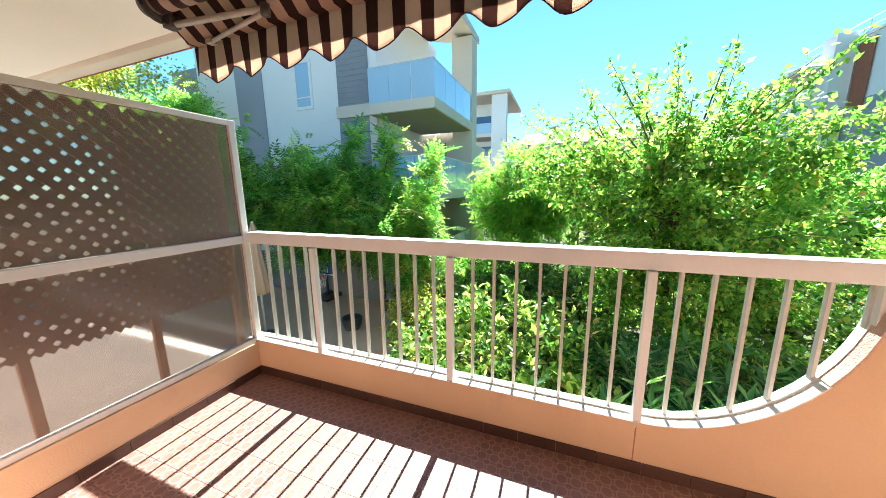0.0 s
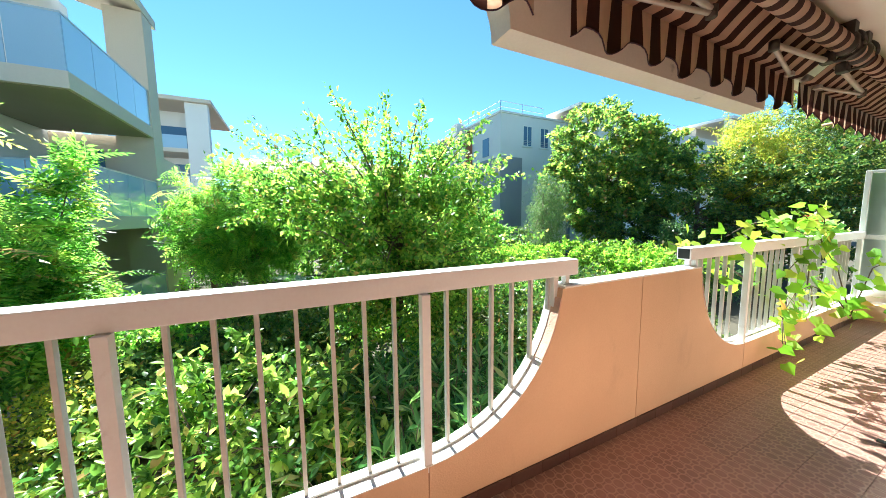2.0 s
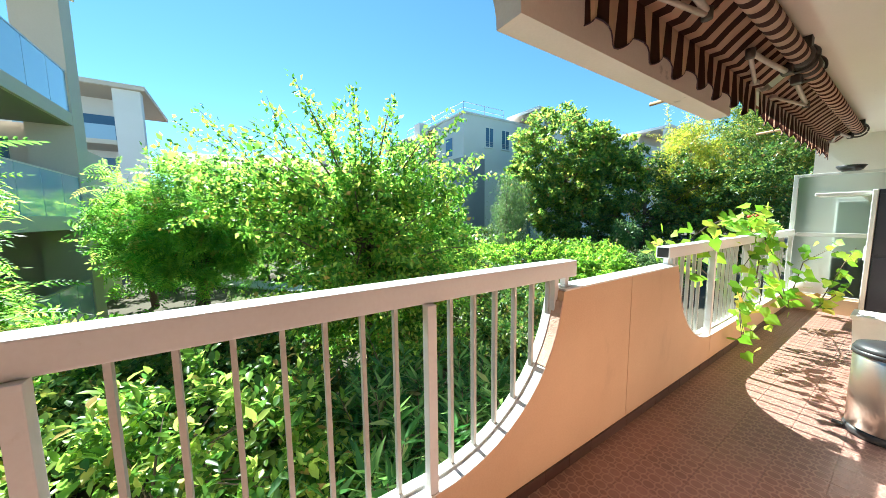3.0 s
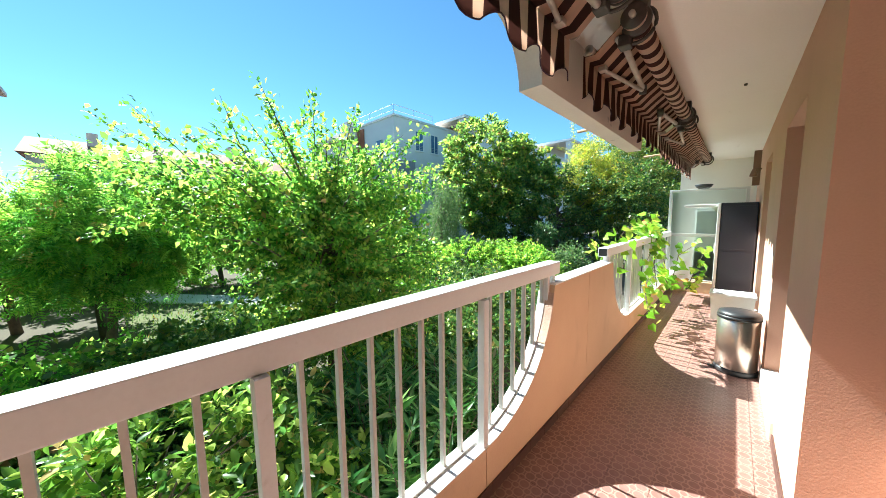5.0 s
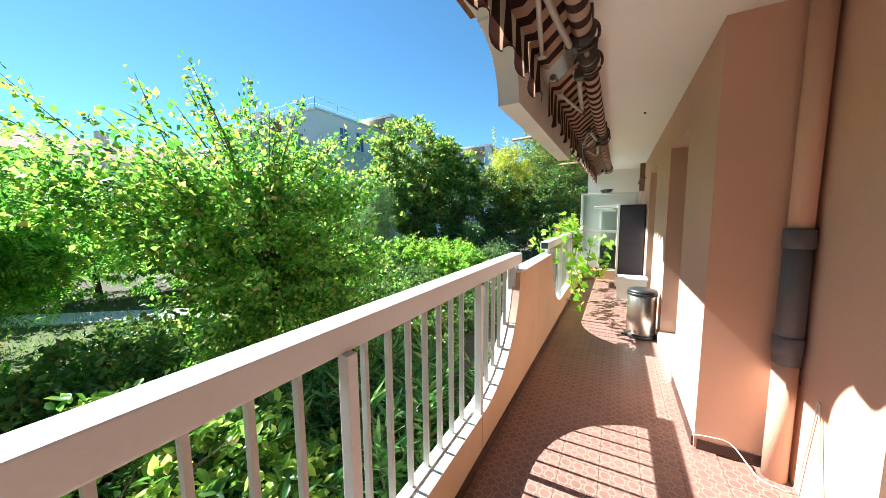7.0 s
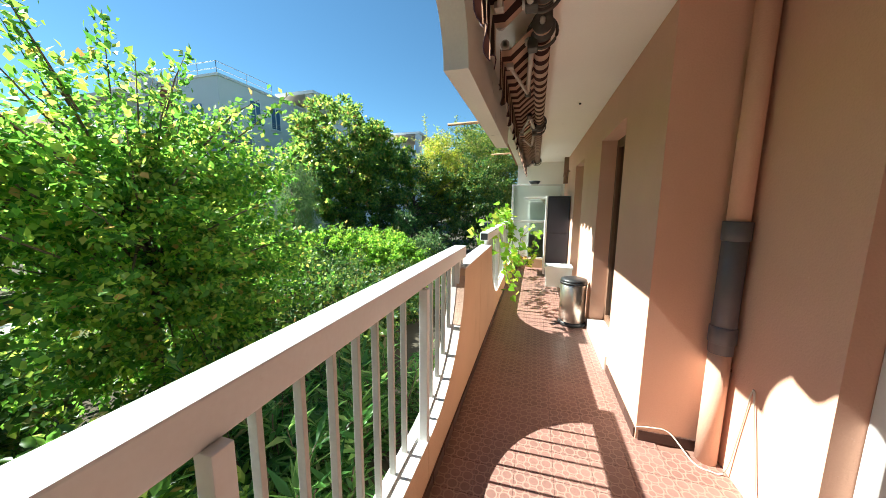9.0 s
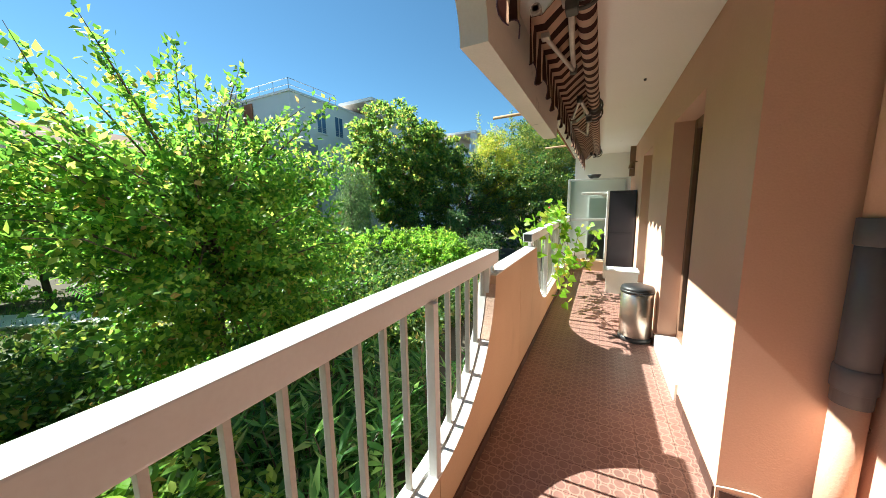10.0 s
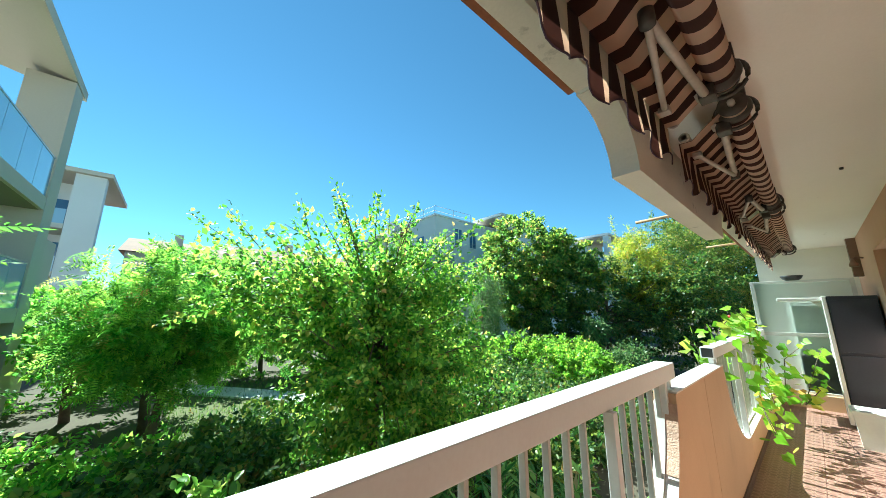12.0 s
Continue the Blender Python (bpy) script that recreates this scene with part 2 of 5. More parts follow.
M_METAL = material("galvanised_rail", (0.5, 0.52, 0.54), scale=3, rough=0.4, metal=0.6)
M_BARK = material("bark", (0.14, 0.105, 0.075), (0.075, 0.055, 0.04), scale=9, rough=0.95, bump=0.6, fine=40)
M_SOIL = material("garden_soil", (0.085, 0.065, 0.045), (0.05, 0.045, 0.028), scale=0.9, rough=1.0, bump=0.5, fine=18)
M_LAWN = material("dry_lawn", (0.11, 0.105, 0.04), (0.06, 0.08, 0.022), scale=0.7, rough=1.0, bump=0.5, fine=30)
M_PAVE = material("patio_paving", (0.44, 0.32, 0.235), (0.35, 0.25, 0.18), scale=1.5, rough=0.9, bump=0.3, fine=20)
M_KERB = material("pale_path_concrete", (0.62, 0.58, 0.53), (0.5, 0.47, 0.43), scale=1.5, rough=0.9, bump=0.2)
M_FENCE = material("grey_garden_wall", (0.22, 0.205, 0.185), (0.15, 0.14, 0.125), scale=1.2, rough=0.95, bump=0.3)
M_STONE = material("weathered_pale_stone", (0.50, 0.48, 0.43), (0.24, 0.23, 0.20), scale=3.5, rough=0.95, bump=0.8, fine=22)
M_RED = material("red_petal", (0.55, 0.03, 0.02), (0.62, 0.06, 0.03), scale=10, rough=0.6)
M_ROOFTILE = material("old_roof_tile", (0.20, 0.095, 0.065), (0.13, 0.065, 0.048), scale=1.2, rough=0.9, bump=0.5, fine=6)
stained_or_sparkled(M_BEAM, (0.10, 0.085, 0.07), 3.2, 0.64, 0.74, 0.75)
stained_or_sparkled(M_CEIL, (0.45, 0.40, 0.34), 1.7, 0.66, 0.76, 0.45, (2.5, 0.8, 1))
stained_or_sparkled(M_ORANGE, (0.36, 0.24, 0.17), 2.6, 0.60, 0.78, 0.40, (1, 1, 0.5))
# Pale specks: sparkle of the rough plaster put into the wall colour
stained_or_sparkled(M_WALL, (0.80, 0.60, 0.50), 38.0, 0.68, 0.73, 0.40)
stained_or_sparkled(M_WHITE, (0.33, 0.28, 0.24), 7.0, 0.56, 0.70, 0.65)
stained_or_sparkled(M_RAIL, (0.46, 0.42, 0.38), 9.0, 0.64, 0.74, 0.40)
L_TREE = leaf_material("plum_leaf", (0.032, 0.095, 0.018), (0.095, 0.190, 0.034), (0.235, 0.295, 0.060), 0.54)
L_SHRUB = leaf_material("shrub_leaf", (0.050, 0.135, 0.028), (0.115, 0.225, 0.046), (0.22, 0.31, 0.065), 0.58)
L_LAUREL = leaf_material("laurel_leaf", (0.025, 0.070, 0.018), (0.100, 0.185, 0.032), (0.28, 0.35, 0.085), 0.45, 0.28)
# Evergreen leaf made darker to hold the shade under crowns; L_MAGNOLIA is lit
L_DARK = leaf_material("shaded_evergreen_leaf", (0.024, 0.064, 0.018), (0.055, 0.110, 0.024), (0.15, 0.19, 0.04), 0.26, 0.42)
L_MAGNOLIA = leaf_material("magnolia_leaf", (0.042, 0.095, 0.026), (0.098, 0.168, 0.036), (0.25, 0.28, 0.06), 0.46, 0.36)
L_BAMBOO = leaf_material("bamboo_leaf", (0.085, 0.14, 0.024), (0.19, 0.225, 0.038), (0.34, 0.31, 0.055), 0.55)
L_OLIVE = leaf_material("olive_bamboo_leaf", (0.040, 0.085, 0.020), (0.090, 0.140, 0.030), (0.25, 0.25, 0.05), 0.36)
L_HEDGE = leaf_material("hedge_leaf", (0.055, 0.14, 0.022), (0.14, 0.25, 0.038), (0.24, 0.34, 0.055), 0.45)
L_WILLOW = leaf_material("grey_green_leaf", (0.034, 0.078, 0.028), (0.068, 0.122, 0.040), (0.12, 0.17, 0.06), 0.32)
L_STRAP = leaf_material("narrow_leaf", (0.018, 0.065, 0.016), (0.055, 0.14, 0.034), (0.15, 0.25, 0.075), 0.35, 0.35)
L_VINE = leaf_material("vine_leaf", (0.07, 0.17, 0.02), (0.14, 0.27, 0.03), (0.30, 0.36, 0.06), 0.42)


# ---- mesh helpers ----
def add_box(bm, x0, x1, y0, y1, z0, z1, bevel=0.0):
    v = [bm.verts.new((x, y, z)) for z in (z0, z1) for y in (y0, y1) for x in (x0, x1)]
    f = [bm.faces.new([v[i] for i in q]) for q in ((0, 2, 3, 1), (4, 5, 7, 6), (0, 1, 5, 4), (2, 6, 7, 3), (0, 4, 6, 2), (1, 3, 7, 5))]
    if bevel:
        edges = {e for q in f for e in q.edges}
        bmesh.ops.bevel(bm, geom=list(edges), offset=bevel, segments=2, affect="EDGES", profile=0.6)
    return bm


def box(x0, x1, y0, y1, z0, z1, bevel=0.0):
    return add_box(bmesh.new(), x0, x1, y0, y1, z0, z1, bevel)


def prism(points, lo, hi, axis="x"):
    """A closed outline drawn out along an axis; the outline's pairs are the other two coordinates."""
    bm = bmesh.new()

    def at(p, k):
        return {"x": (k, p[0], p[1]), "y": (p[0], k, p[1]), "z": (p[0], p[1], k)}[axis]
    a = [bm.verts.new(at(p, lo)) for p in points]
    b = [bm.verts.new(at(p, hi)) for p in points]
    n = len(points)
    bm.faces.new(a[::-1])
    bm.faces.new(b)
    for i in range(n):
        bm.faces.new((a[i], a[(i + 1) % n], b[(i + 1) % n], b[i]))
    bmesh.ops.recalc_face_normals(bm, faces=bm.faces)
    return bm


def add_tube(bm, points, radii, sides=8):
    """A tapered tube along a line of points, closed at both ends."""
    pts = [Vector(p) for p in points]
    if not hasattr(radii, "__len__"):
        radii = [radii] * len(pts)
    rings = []
    for i, p in enumerate(pts):
        d = (pts[min(i + 1, len(pts) - 1)] - pts[max(i - 1, 0)]).normalized()
        u = d.cross(Vector((0.13, 0.31, 0.94) if abs(d.z) < 0.9 else (1, 0.1, 0))).normalized()
        w = d.cross(u)
        rings.append([bm.verts.new(p + (u * math.cos(a) + w * math.sin(a)) * radii[i]) for a in (2 * math.pi * k / sides for k in range(sides))])
    for r, s in zip(rings, rings[1:]):
        for k in range(sides):
            bm.faces.new((r[k], r[(k + 1) % sides], s[(k + 1) % sides], s[k]))
    bm.faces.new(rings[0][::-1])
    bm.faces.new(rings[-1])
    return bm


def lathe(profile, sides=40, centre=(0, 0)):
    """A turned solid from pairs of radius and height."""
    bm = bmesh.new()
    rings = [[bm.verts.new((centre[0] + r * math.cos(2 * math.pi * k / sides), centre[1] + r * math.sin(2 * math.pi * k / sides), z)) for k in range(sides)] for r, z in profile]
    for r, s in zip(rings, rings[1:]):
        for k in range(sides):
            bm.faces.new((r[k], r[(k + 1) % sides], s[(k + 1) % sides], s[k]))
    bm.faces.new(rings[0][::-1])
    bm.faces.new(rings[-1])
    return bm


def mesh_of(name, bm, mat, smooth=False):
    me = bpy.data.meshes.new(name)
    bmesh.ops.recalc_face_normals(bm, faces=bm.faces)
    bm.to_mesh(me)
    bm.free()
    me.materials.append(mat)
    if smooth:
        me.polygons.foreach_set("use_smooth", [True] * len(me.polygons))
    return me


def part(name, bm, mat, parent=None, label="", smooth=False, kind=""):
    ob = new(name, mesh_of(name, bm, mat, smooth))
    ob.parent = parent
    return tagged(ob, label, kind=kind)


def structure(name, bm, mat, label, category, smooth=False):
    return tagged(part(name, bm, mat, None, label, smooth), category=category, kind="structure")


def thing(name, label, category, group=""):
    return tagged(new(name), label, category, group)


# ---- foliage helpers ----
LEAF = np.array([(0, 0, 0), (0.32, 0.4, 0.05), (0, 1, -0.06), (-0.32, 0.4, 0.05), (0, 0.45, -0.03)])
LEAF_FACES = np.array([(0, 1, 4), (1, 2, 4), (2, 3, 4), (3, 0, 4)])
STRAP = np.array([(-0.05, 0, 0), (0.05, 0, 0), (0.055, 0.5, 0.12), (-0.055, 0.5, 0.12), (0, 1, -0.05)])
STRAP_FACES = np.array([(0, 1, 2), (0, 2, 3), (3, 2, 4)])


def frond(pairs=6):
    """A feathery leaf: a thin midrib with pairs of leaflets joined to it and one at its tip."""
    v, f = [], []
    for k in range(pairs + 1):
        y = 0.12 + 0.80 * k / pairs
        z = 0.04 - 0.20 * (k / pairs) ** 2
        v += [(-0.006, y, z), (0.006, y, z)]
        if k:
            f += [(2 * k - 2, 2 * k - 1, 2 * k + 1), (2 * k - 2, 2 * k + 1, 2 * k)]
    for k in range(pairs):
        x0, y, z = v[2 * k]
        reach = 0.30 - 0.10 * abs(k / pairs - 0.35)
        for side in (0, 1):
            s = 1 if side else -1
            i = len(v)
            v += [(s * reach * 0.42, y + 0.085, z + 0.01), (s * reach, y + 0.10, z - 0.045), (s * reach * 0.46, y - 0.005, z)]
            f += [(2 * k + side, i, i + 1), (2 * k + side, i + 1, i + 2)]
    i = len(v)
    v += [(0.055, 1.0, -0.20), (0.0, 1.14, -0.25), (-0.055, 1.0, -0.20)]
    f += [(2 * pairs, i, i + 1), (2 * pairs, i + 1, i + 2)]
    return np.array(v), np.array(f)


PINNATE, PINNATE_FACES = frond()
LANCE = np.array([(0, 0, 0), (0.22, 0.30, 0.06), (0.21, 0.66, 0.03), (0, 1, -0.14), (-0.21, 0.66, 0.03), (-0.22, 0.30, 0.06), (0, 0.48, -0.03)])
LANCE_FACES = np.array([(0, 1, 6), (1, 2, 6), (2, 3, 6), (3, 4, 6), (4, 5, 6), (5, 0, 6)])
BLADE = np.array([(0, 0, 0), (0.10, 0.35, 0.02), (0, 1, -0.08), (-0.10, 0.35, 0.02)])
BLADE_FACES = np.array([(0, 1, 2), (0, 2, 3)])


def leaves(name, places, dirs, sizes, mat, parent, shape=LEAF, faces=LEAF_FACES, rng=None, flat=0.5, label=""):
    """Many small leaves as one mesh: each from its place along its direction."""
    n = len(places)
    d = dirs / np.linalg.norm(dirs, axis=1, keepdims=True)
    up = rng.normal(size=(n, 3)) * (1 - flat) + np.array([0, 0, 1.0]) * flat
    side = np.cross(d, up)
    side /= np.linalg.norm(side, axis=1, keepdims=True) + 1e-9
    nor = np.cross(side, d)
    s = shape * 1.0
    v = (places[:, None, :] + sizes[:, None, None] * (side[:, None, :] * s[None, :, 0:1] + d[:, None, :] * s[None, :, 1:2] + nor[:, None, :] * s[None, :, 2:3])).reshape(-1, 3)
    f = (faces[None] + (np.arange(n) * len(s))[:, None, None]).reshape(-1, 3)
    me = bpy.data.meshes.new(name)
    me.vertices.add(len(v))
    me.vertices.foreach_set("co", v.ravel().astype(np.float32))
    me.loops.add(len(f) * 3)
    me.loops.foreach_set("vertex_index", f.ravel().astype(np.int32))
    me.polygons.add(len(f))
    me.polygons.foreach_set("loop_start", (np.arange(len(f)) * 3).astype(np.int32))
    me.update()
    me.validate()
    me.materials.append(mat)
    ob = new(name, me)
    ob.parent = parent
    return tagged(ob, label, kind="stuff")


def crown_points(blobs, clumps, per, sigma, rng, shell=0.55, twig=0.0):
    """Leaf places in clumps inside a set of ellipsoids, denser near their skins, with gaps between."""
    weights = np.array([b[3] * b[4] * b[5] for b in blobs]) ** 0.67
    pick = rng.choice(len(blobs), clumps, p=weights / weights.sum())
    b = np.array(blobs)[pick]
    d = rng.normal(size=(clumps, 3))
    d /= np.linalg.norm(d, axis=1, keepdims=True)
    r = shell + (1 - shell) * rng.random(clumps) ** 0.7
    r *= 1 + 0.16 * np.sin(d[:, 0] * 7 + b[:, 0]) * np.cos(d[:, 1] * 6 + b[:, 1] + d[:, 2] * 5)
    c = b[:, :3] + d * b[:, 3:6] * r[:, None]
    off = rng.normal(size=(clumps, per, 3)) * sigma * (0.5 + rng.random((clumps, 1, 1)))
    if twig:
        way = d * np.array([0.9, 0.9, 0.5]) + rng.normal(size=(clumps, 3)) * np.array([0.5, 0.5, 0.25]) + np.array([0, 0, 0.22])
        off[..., 2] *= 0.5
        along = rng.random((clumps, per, 1)) * (0.4 + 0.9 * rng.random((clumps, 1, 1))) * twig
        off = off * 0.45 * (1.3 - 0.8 * along / (twig * 1.3)) + way[:, None, :] * along
    p = (c[:, None, :] + off).reshape(-1, 3)
    out = np.repeat(d, per, axis=0)
    return p, out, c


def plant(name, label, category, base, blobs, clumps, per, sigma, size, mat, seed, trunk=0.0, limbs=10, droop=-0.2, shell=0.55, shape=LEAF, faces=LEAF_FACES, flat=0.5, top=None, group="", shoots=(), twig=0.0):
    """A tree or shrub: tapered trunk, limbs to its clumps, a crown of leaves, and long leafy shoots."""
    rng = np.random.default_rng(seed)
    root = thing(name, label, category, group)
    root.location = base
    inv = Matrix.Translation(base).inverted()
    p, out, c = crown_points(blobs, clumps, per, sigma, rng, shell, twig)
    dirs = out * 0.6 + rng.normal(size=p.shape) * 0.7 + np.array([0, 0, droop])
    if shoots:
        sp, sd = [], []
        for line in shoots:
            q = [Vector(v) for v in line]
            for a, b in zip(q, q[1:]):
                m = int((b - a).length * 95)
                for _ in range(m):
                    k = rng.random()
                    sp.append(tuple(a.lerp(b, k) + Vector(rng.normal(size=3) * 0.055)))
                    sd.append(tuple((b - a).normalized() * 0.5 + Vector(rng.normal(size=3) * 0.7)))
        p, dirs = np.vstack([p, np.array(sp)]), np.vstack([dirs, np.array(sd)])
    sizes = size * (0.6 + 0.7 * rng.random(len(p)))
    b0 = np.array(base)
    crown = leaves("crown", p - b0, dirs, sizes, mat, root, shape, faces, rng, flat)
    if trunk:
        bm = bmesh.new()
        head = Vector(top) if top else Vector(np.mean(c, axis=0))
        b = Vector(base)
        k1, k2 = b.lerp(head, 0.35) + Vector((0.08, -0.06, 0)), b.lerp(head, 0.7) + Vector((-0.06, 0.07, 0))
        add_tube(bm, [v - b for v in (b, k1, k2, head)], [trunk, trunk * 0.8, trunk * 0.55, trunk * 0.25], 10)
        part("trunk", bm, M_BARK, root, smooth=True)
        bm = bmesh.new()
        order = rng.permutation(len(c))[:limbs]
        for i in order:
            tip = Vector(c[i])
            s = b.lerp(head, 0.55 + 0.4 * rng.random())
            mid = s.lerp(tip, 0.5) + Vector((0, 0, 0.12 * (tip - s).length * rng.random()))
            add_tube(bm, [s - b, mid - b, tip - b], [trunk * 0.26, trunk * 0.15, trunk * 0.05], 6)
        for line in shoots:
            q = [Vector(v) - b for v in line]
            add_tube(bm, q, [trunk * 0.16 * (1 - 0.8 * i / (len(q) - 1)) for i in range(len(q))], 5)
        part("branchwork", bm, M_BARK, root, smooth=True, kind="stuff")
    return root


# ---- balcony structure ----
Y_END = 8.6          # far screen
BAY = 0.235          # low wall under the railing
ARC_R = 0.77


def arc(y0, z0, r, a0, a1, n=14):
    return [(y0 + r * math.sin(a), z0 - r * math.cos(a)) for a in (a0 + (a1 - a0) * i / n for i in range(n + 1))]


X_IN, X_OUT = 0.025, -0.080
FLOOR = -0.04       # top of the floor tiles
structure("floor", box(X_IN, 1.80, -0.10, Y_END + 0.4, -0.24, FLOOR - 0.006), M_BED, "rust-brown tiled balcony floor slab", "floor")
structure("floor_edge", box(X_OUT, X_IN, -3.0, 9.6, -0.24, -0.02), M_BEAM, "painted concrete edge of the balcony slab", "slab")
structure("floor_neighbour", box(X_IN, 1.80, -3.0, -0.10, -0.24, -0.012), M_GREYTILE, "floor of the next balcony behind the screen", "floor")
structure("floor_end", box(X_IN, 1.80, Y_END + 0.4, 9.6, -0.24, -0.012), M_TERRA, "floor of the far balcony", "floor")

# parapet in precast lengths, with a rounded cut-out beside each railing
up = arc(2.56, BAY + ARC_R, ARC_R, 0.0, math.pi / 2 * 0.97)
down = [(8.0 - y, z) for y, z in up][::-1]
structure("wall_parapet_1", prism([(-0.1, -0.02), (2.556, -0.02), (2.556, BAY), (-0.1, BAY)], X_OUT, X_IN), M_ORANGE, "low salmon rendered wall under the railing", "parapet")
structure("wall_parapet_2", prism([(2.562, -0.02), (3.997, -0.02), (3.997, 0.935), (3.3265, 0.935)] + [(y, z) for y, z in up[::-1] if z < 0.935] + [(2.562, BAY)], X_OUT, X_IN), M_ORANGE, "salmon rendered parapet with a rounded cut-out", "parapet")
structure("wall_parapet_3", prism([(4.003, -0.02), (5.438, -0.02), (5.438, BAY)] + [(y, z) for y, z in down[::-1] if z < 0.935] + [(4.6735, 0.935), (4.003, 0.935)], X_OUT, X_IN), M_ORANGE, "salmon rendered parapet with a rounded cut-out", "parapet")
structure("wall_parapet_4", prism([(5.444, -0.02), (9.6, -0.02), (9.6, BAY), (5.444, BAY)], X_OUT, X_IN), M_ORANGE, "low salmon rendered wall under the far railing", "parapet")


def coping(name, line, lo, hi, thick, mat):
    """A strip of paint and cement that follows the top of the parapet."""
    n = len(line)
    nor = []
    for i in range(n):
        a, b = line[max(i - 1, 0)], line[min(i + 1, n - 1)]
        d = Vector((b[0] - a[0], b[1] - a[1])).normalized()
        nor.append((-d.y, d.x))
    top = [(p[0] + m[0] * thick, p[1] + m[1] * thick) for p, m in zip(line, nor)]
    bm = bmesh.new()
    rows = [[bm.verts.new((x, p[0], p[1])) for p in q] for q, x in ((line, lo), (top, lo), (top, hi), (line, hi))]
    for r, s in zip(rows, rows[1:] + rows[:1]):
        for i in range(n - 1):
            bm.faces.new((r[i], r[i + 1], s[i + 1], s[i]))
    bm.faces.new([r[0] for r in rows])
    bm.faces.new([r[-1] for r in rows][::-1])
    return structure(name, bm, mat, "white painted coping on the parapet", "coping")


coping("trim_coping_1", [(-0.1, BAY + 0.001), (1.0, BAY + 0.001)] + [(y, z + 0.001) for y, z in up if z < 0.90], X_OUT - 0.004, X_IN + 0.002, 0.006, M_WHITE)
coping("trim_plaster_1", [(y, z + 0.002) for y, z in up if 0.52 < z < 0.95], -0.029, X_IN + 0.003, 0.010, M_ROUGH)
coping("trim_plaster_2", [(y, z + 0.002) for y, z in down if 0.52 < z < 0.95], -0.029, X_IN + 0.003, 0.010, M_ROUGH)
coping("trim_coping_2", [(y, z + 0.001) for y, z in down if z < 0.90] + [(7.0, BAY + 0.001), (9.6, BAY + 0.001)], X_OUT - 0.004, X_IN + 0.002, 0.006, M_WHITE)
coping("trim_rail_1", [(0.0, BAY + 0.009), (1.0, BAY + 0.009)] + [(y, z + 0.009) for y, z in up if z < 0.96], -0.074, -0.030, 0.010, M_ALU)
coping("trim_rail_2", [(y, z + 0.009) for y, z in down if z < 0.96] + [(7.0, BAY + 0.009), (8.6, BAY + 0.009)], -0.074, -0.030, 0.010, M_ALU)
coping("trim_coping_3", [(3.335, 0.936), (3.6, 0.936), (3.996, 0.936)], X_OUT - 0.005, X_IN + 0.003, 0.010, M_WHITE)
coping("trim_coping_4", [(4.004, 0.936), (4.3, 0.936), (4.665, 0.936)], X_OUT - 0.005, X_IN + 0.003, 0.010, M_WHITE)

for k, (y, h) in enumerate(((2.559, BAY - 0.01), (4.0, 0.92), (5.441, BAY - 0.01))):
    structure("trim_joint_%d" % (k + 1), box(X_OUT + 0.008, X_IN - 0.004, y - 0.012, y + 0.012, -0.01, h), M_JOINT, "filled vertical joint in the parapet", "joint")

# ceiling slab, its outer nosing and the hanging parapet of the floor above
structure("ceiling", box(0.10, 3.5, -3.0, 9.6, 2.42, 2.64), M_CEIL, "cream painted concrete balcony ceiling", "ceiling")
structure("trim_nosing", box(-0.012, 0.098, -3.0, 2.555, 2.375, 2.66, 0.006), M_BEAM, "painted slab edge of the balcony above", "slab edge")
structure("trim_nosing_2", box(-0.012, 0.098, 5.495, 9.6, 2.375, 2.66, 0.006), M_BEAM, "painted slab edge of the balcony above", "slab edge")
structure("trim_drip", box(-0.05, -0.014, -3.0, 2.56, 2.385, 2.44, 0.01), M_TERRA, "terracotta drip edge on the slab above", "drip edge")
structure("trim_drip_2", box(-0.05, -0.014, 5.495, 9.6, 2.385, 2.44, 0.01), M_TERRA, "terracotta drip edge on the slab above", "drip edge")
hang = ([(2.56, 3.3)] + [(2.90 - 0.33 * (1 - math.cos(a)), 2.05 + 0.32 * math.sin(a)) for a in (math.pi / 2 * (1 - i / 12) for i in range(13))]
        + [(5.15 + 0.33 * (1 - math.cos(a)), 2.05 + 0.32 * math.sin(a)) for a in (math.pi / 2 * i / 12 for i in range(13))] + [(5.49, 3.3)])
structure("wall_parapet_above", prism(hang, -0.015, 0.115), M_BEAM, "hanging painted parapet of the upper balcony", "parapet")
structure("wall_parapet_above_2", prism([(-3, 2.66), (2.55, 2.66), (2.55, 2.95), (-3, 2.95)], -0.01, 0.09), M_BEAM, "low wall of the upper balcony", "parapet")
structure("wall_parapet_above_3", prism([(5.61, 2.66), (9.6, 2.66), (9.6, 2.95), (5.61, 2.95)], -0.01, 0.09), M_BEAM, "low wall of the upper balcony", "parapet")


# house wall with its openings
def wall(name, x0, x1, y0, y1, z0, z1, mat=M_WALL, label="tan rendered house wall beside the balcony"):
    return structure(name, box(x0, x1, y0, y1, z0, z1), mat, label, "wall")


D1, D2, TOP = (4.10, 5.06), (6.32, 7.30), 2.06
wall("wall_house_1", 1.12, 1.36, 3.40, D1[0], -0.06, 2.42)
wall("wall_house_2", 1.12, 1.36, D1[1], D2[0], -0.06, 2.42)
wall("wall_house_3", 1.12, 1.36, D2[1], 9.6, -0.06, 2.42)
wall("wall_house_lintel_1", 1.12, 1.36, D1[0], D1[1], TOP, 2.42)
wall("wall_house_lintel_2", 1.12, 1.36, D2[0], D2[1], TOP, 2.42)
wall("wall_return", 1.12, 1.80, 3.26, 3.40, -0.06, 2.42, M_WALL, "salmon rendered return wall beside the drainpipe")
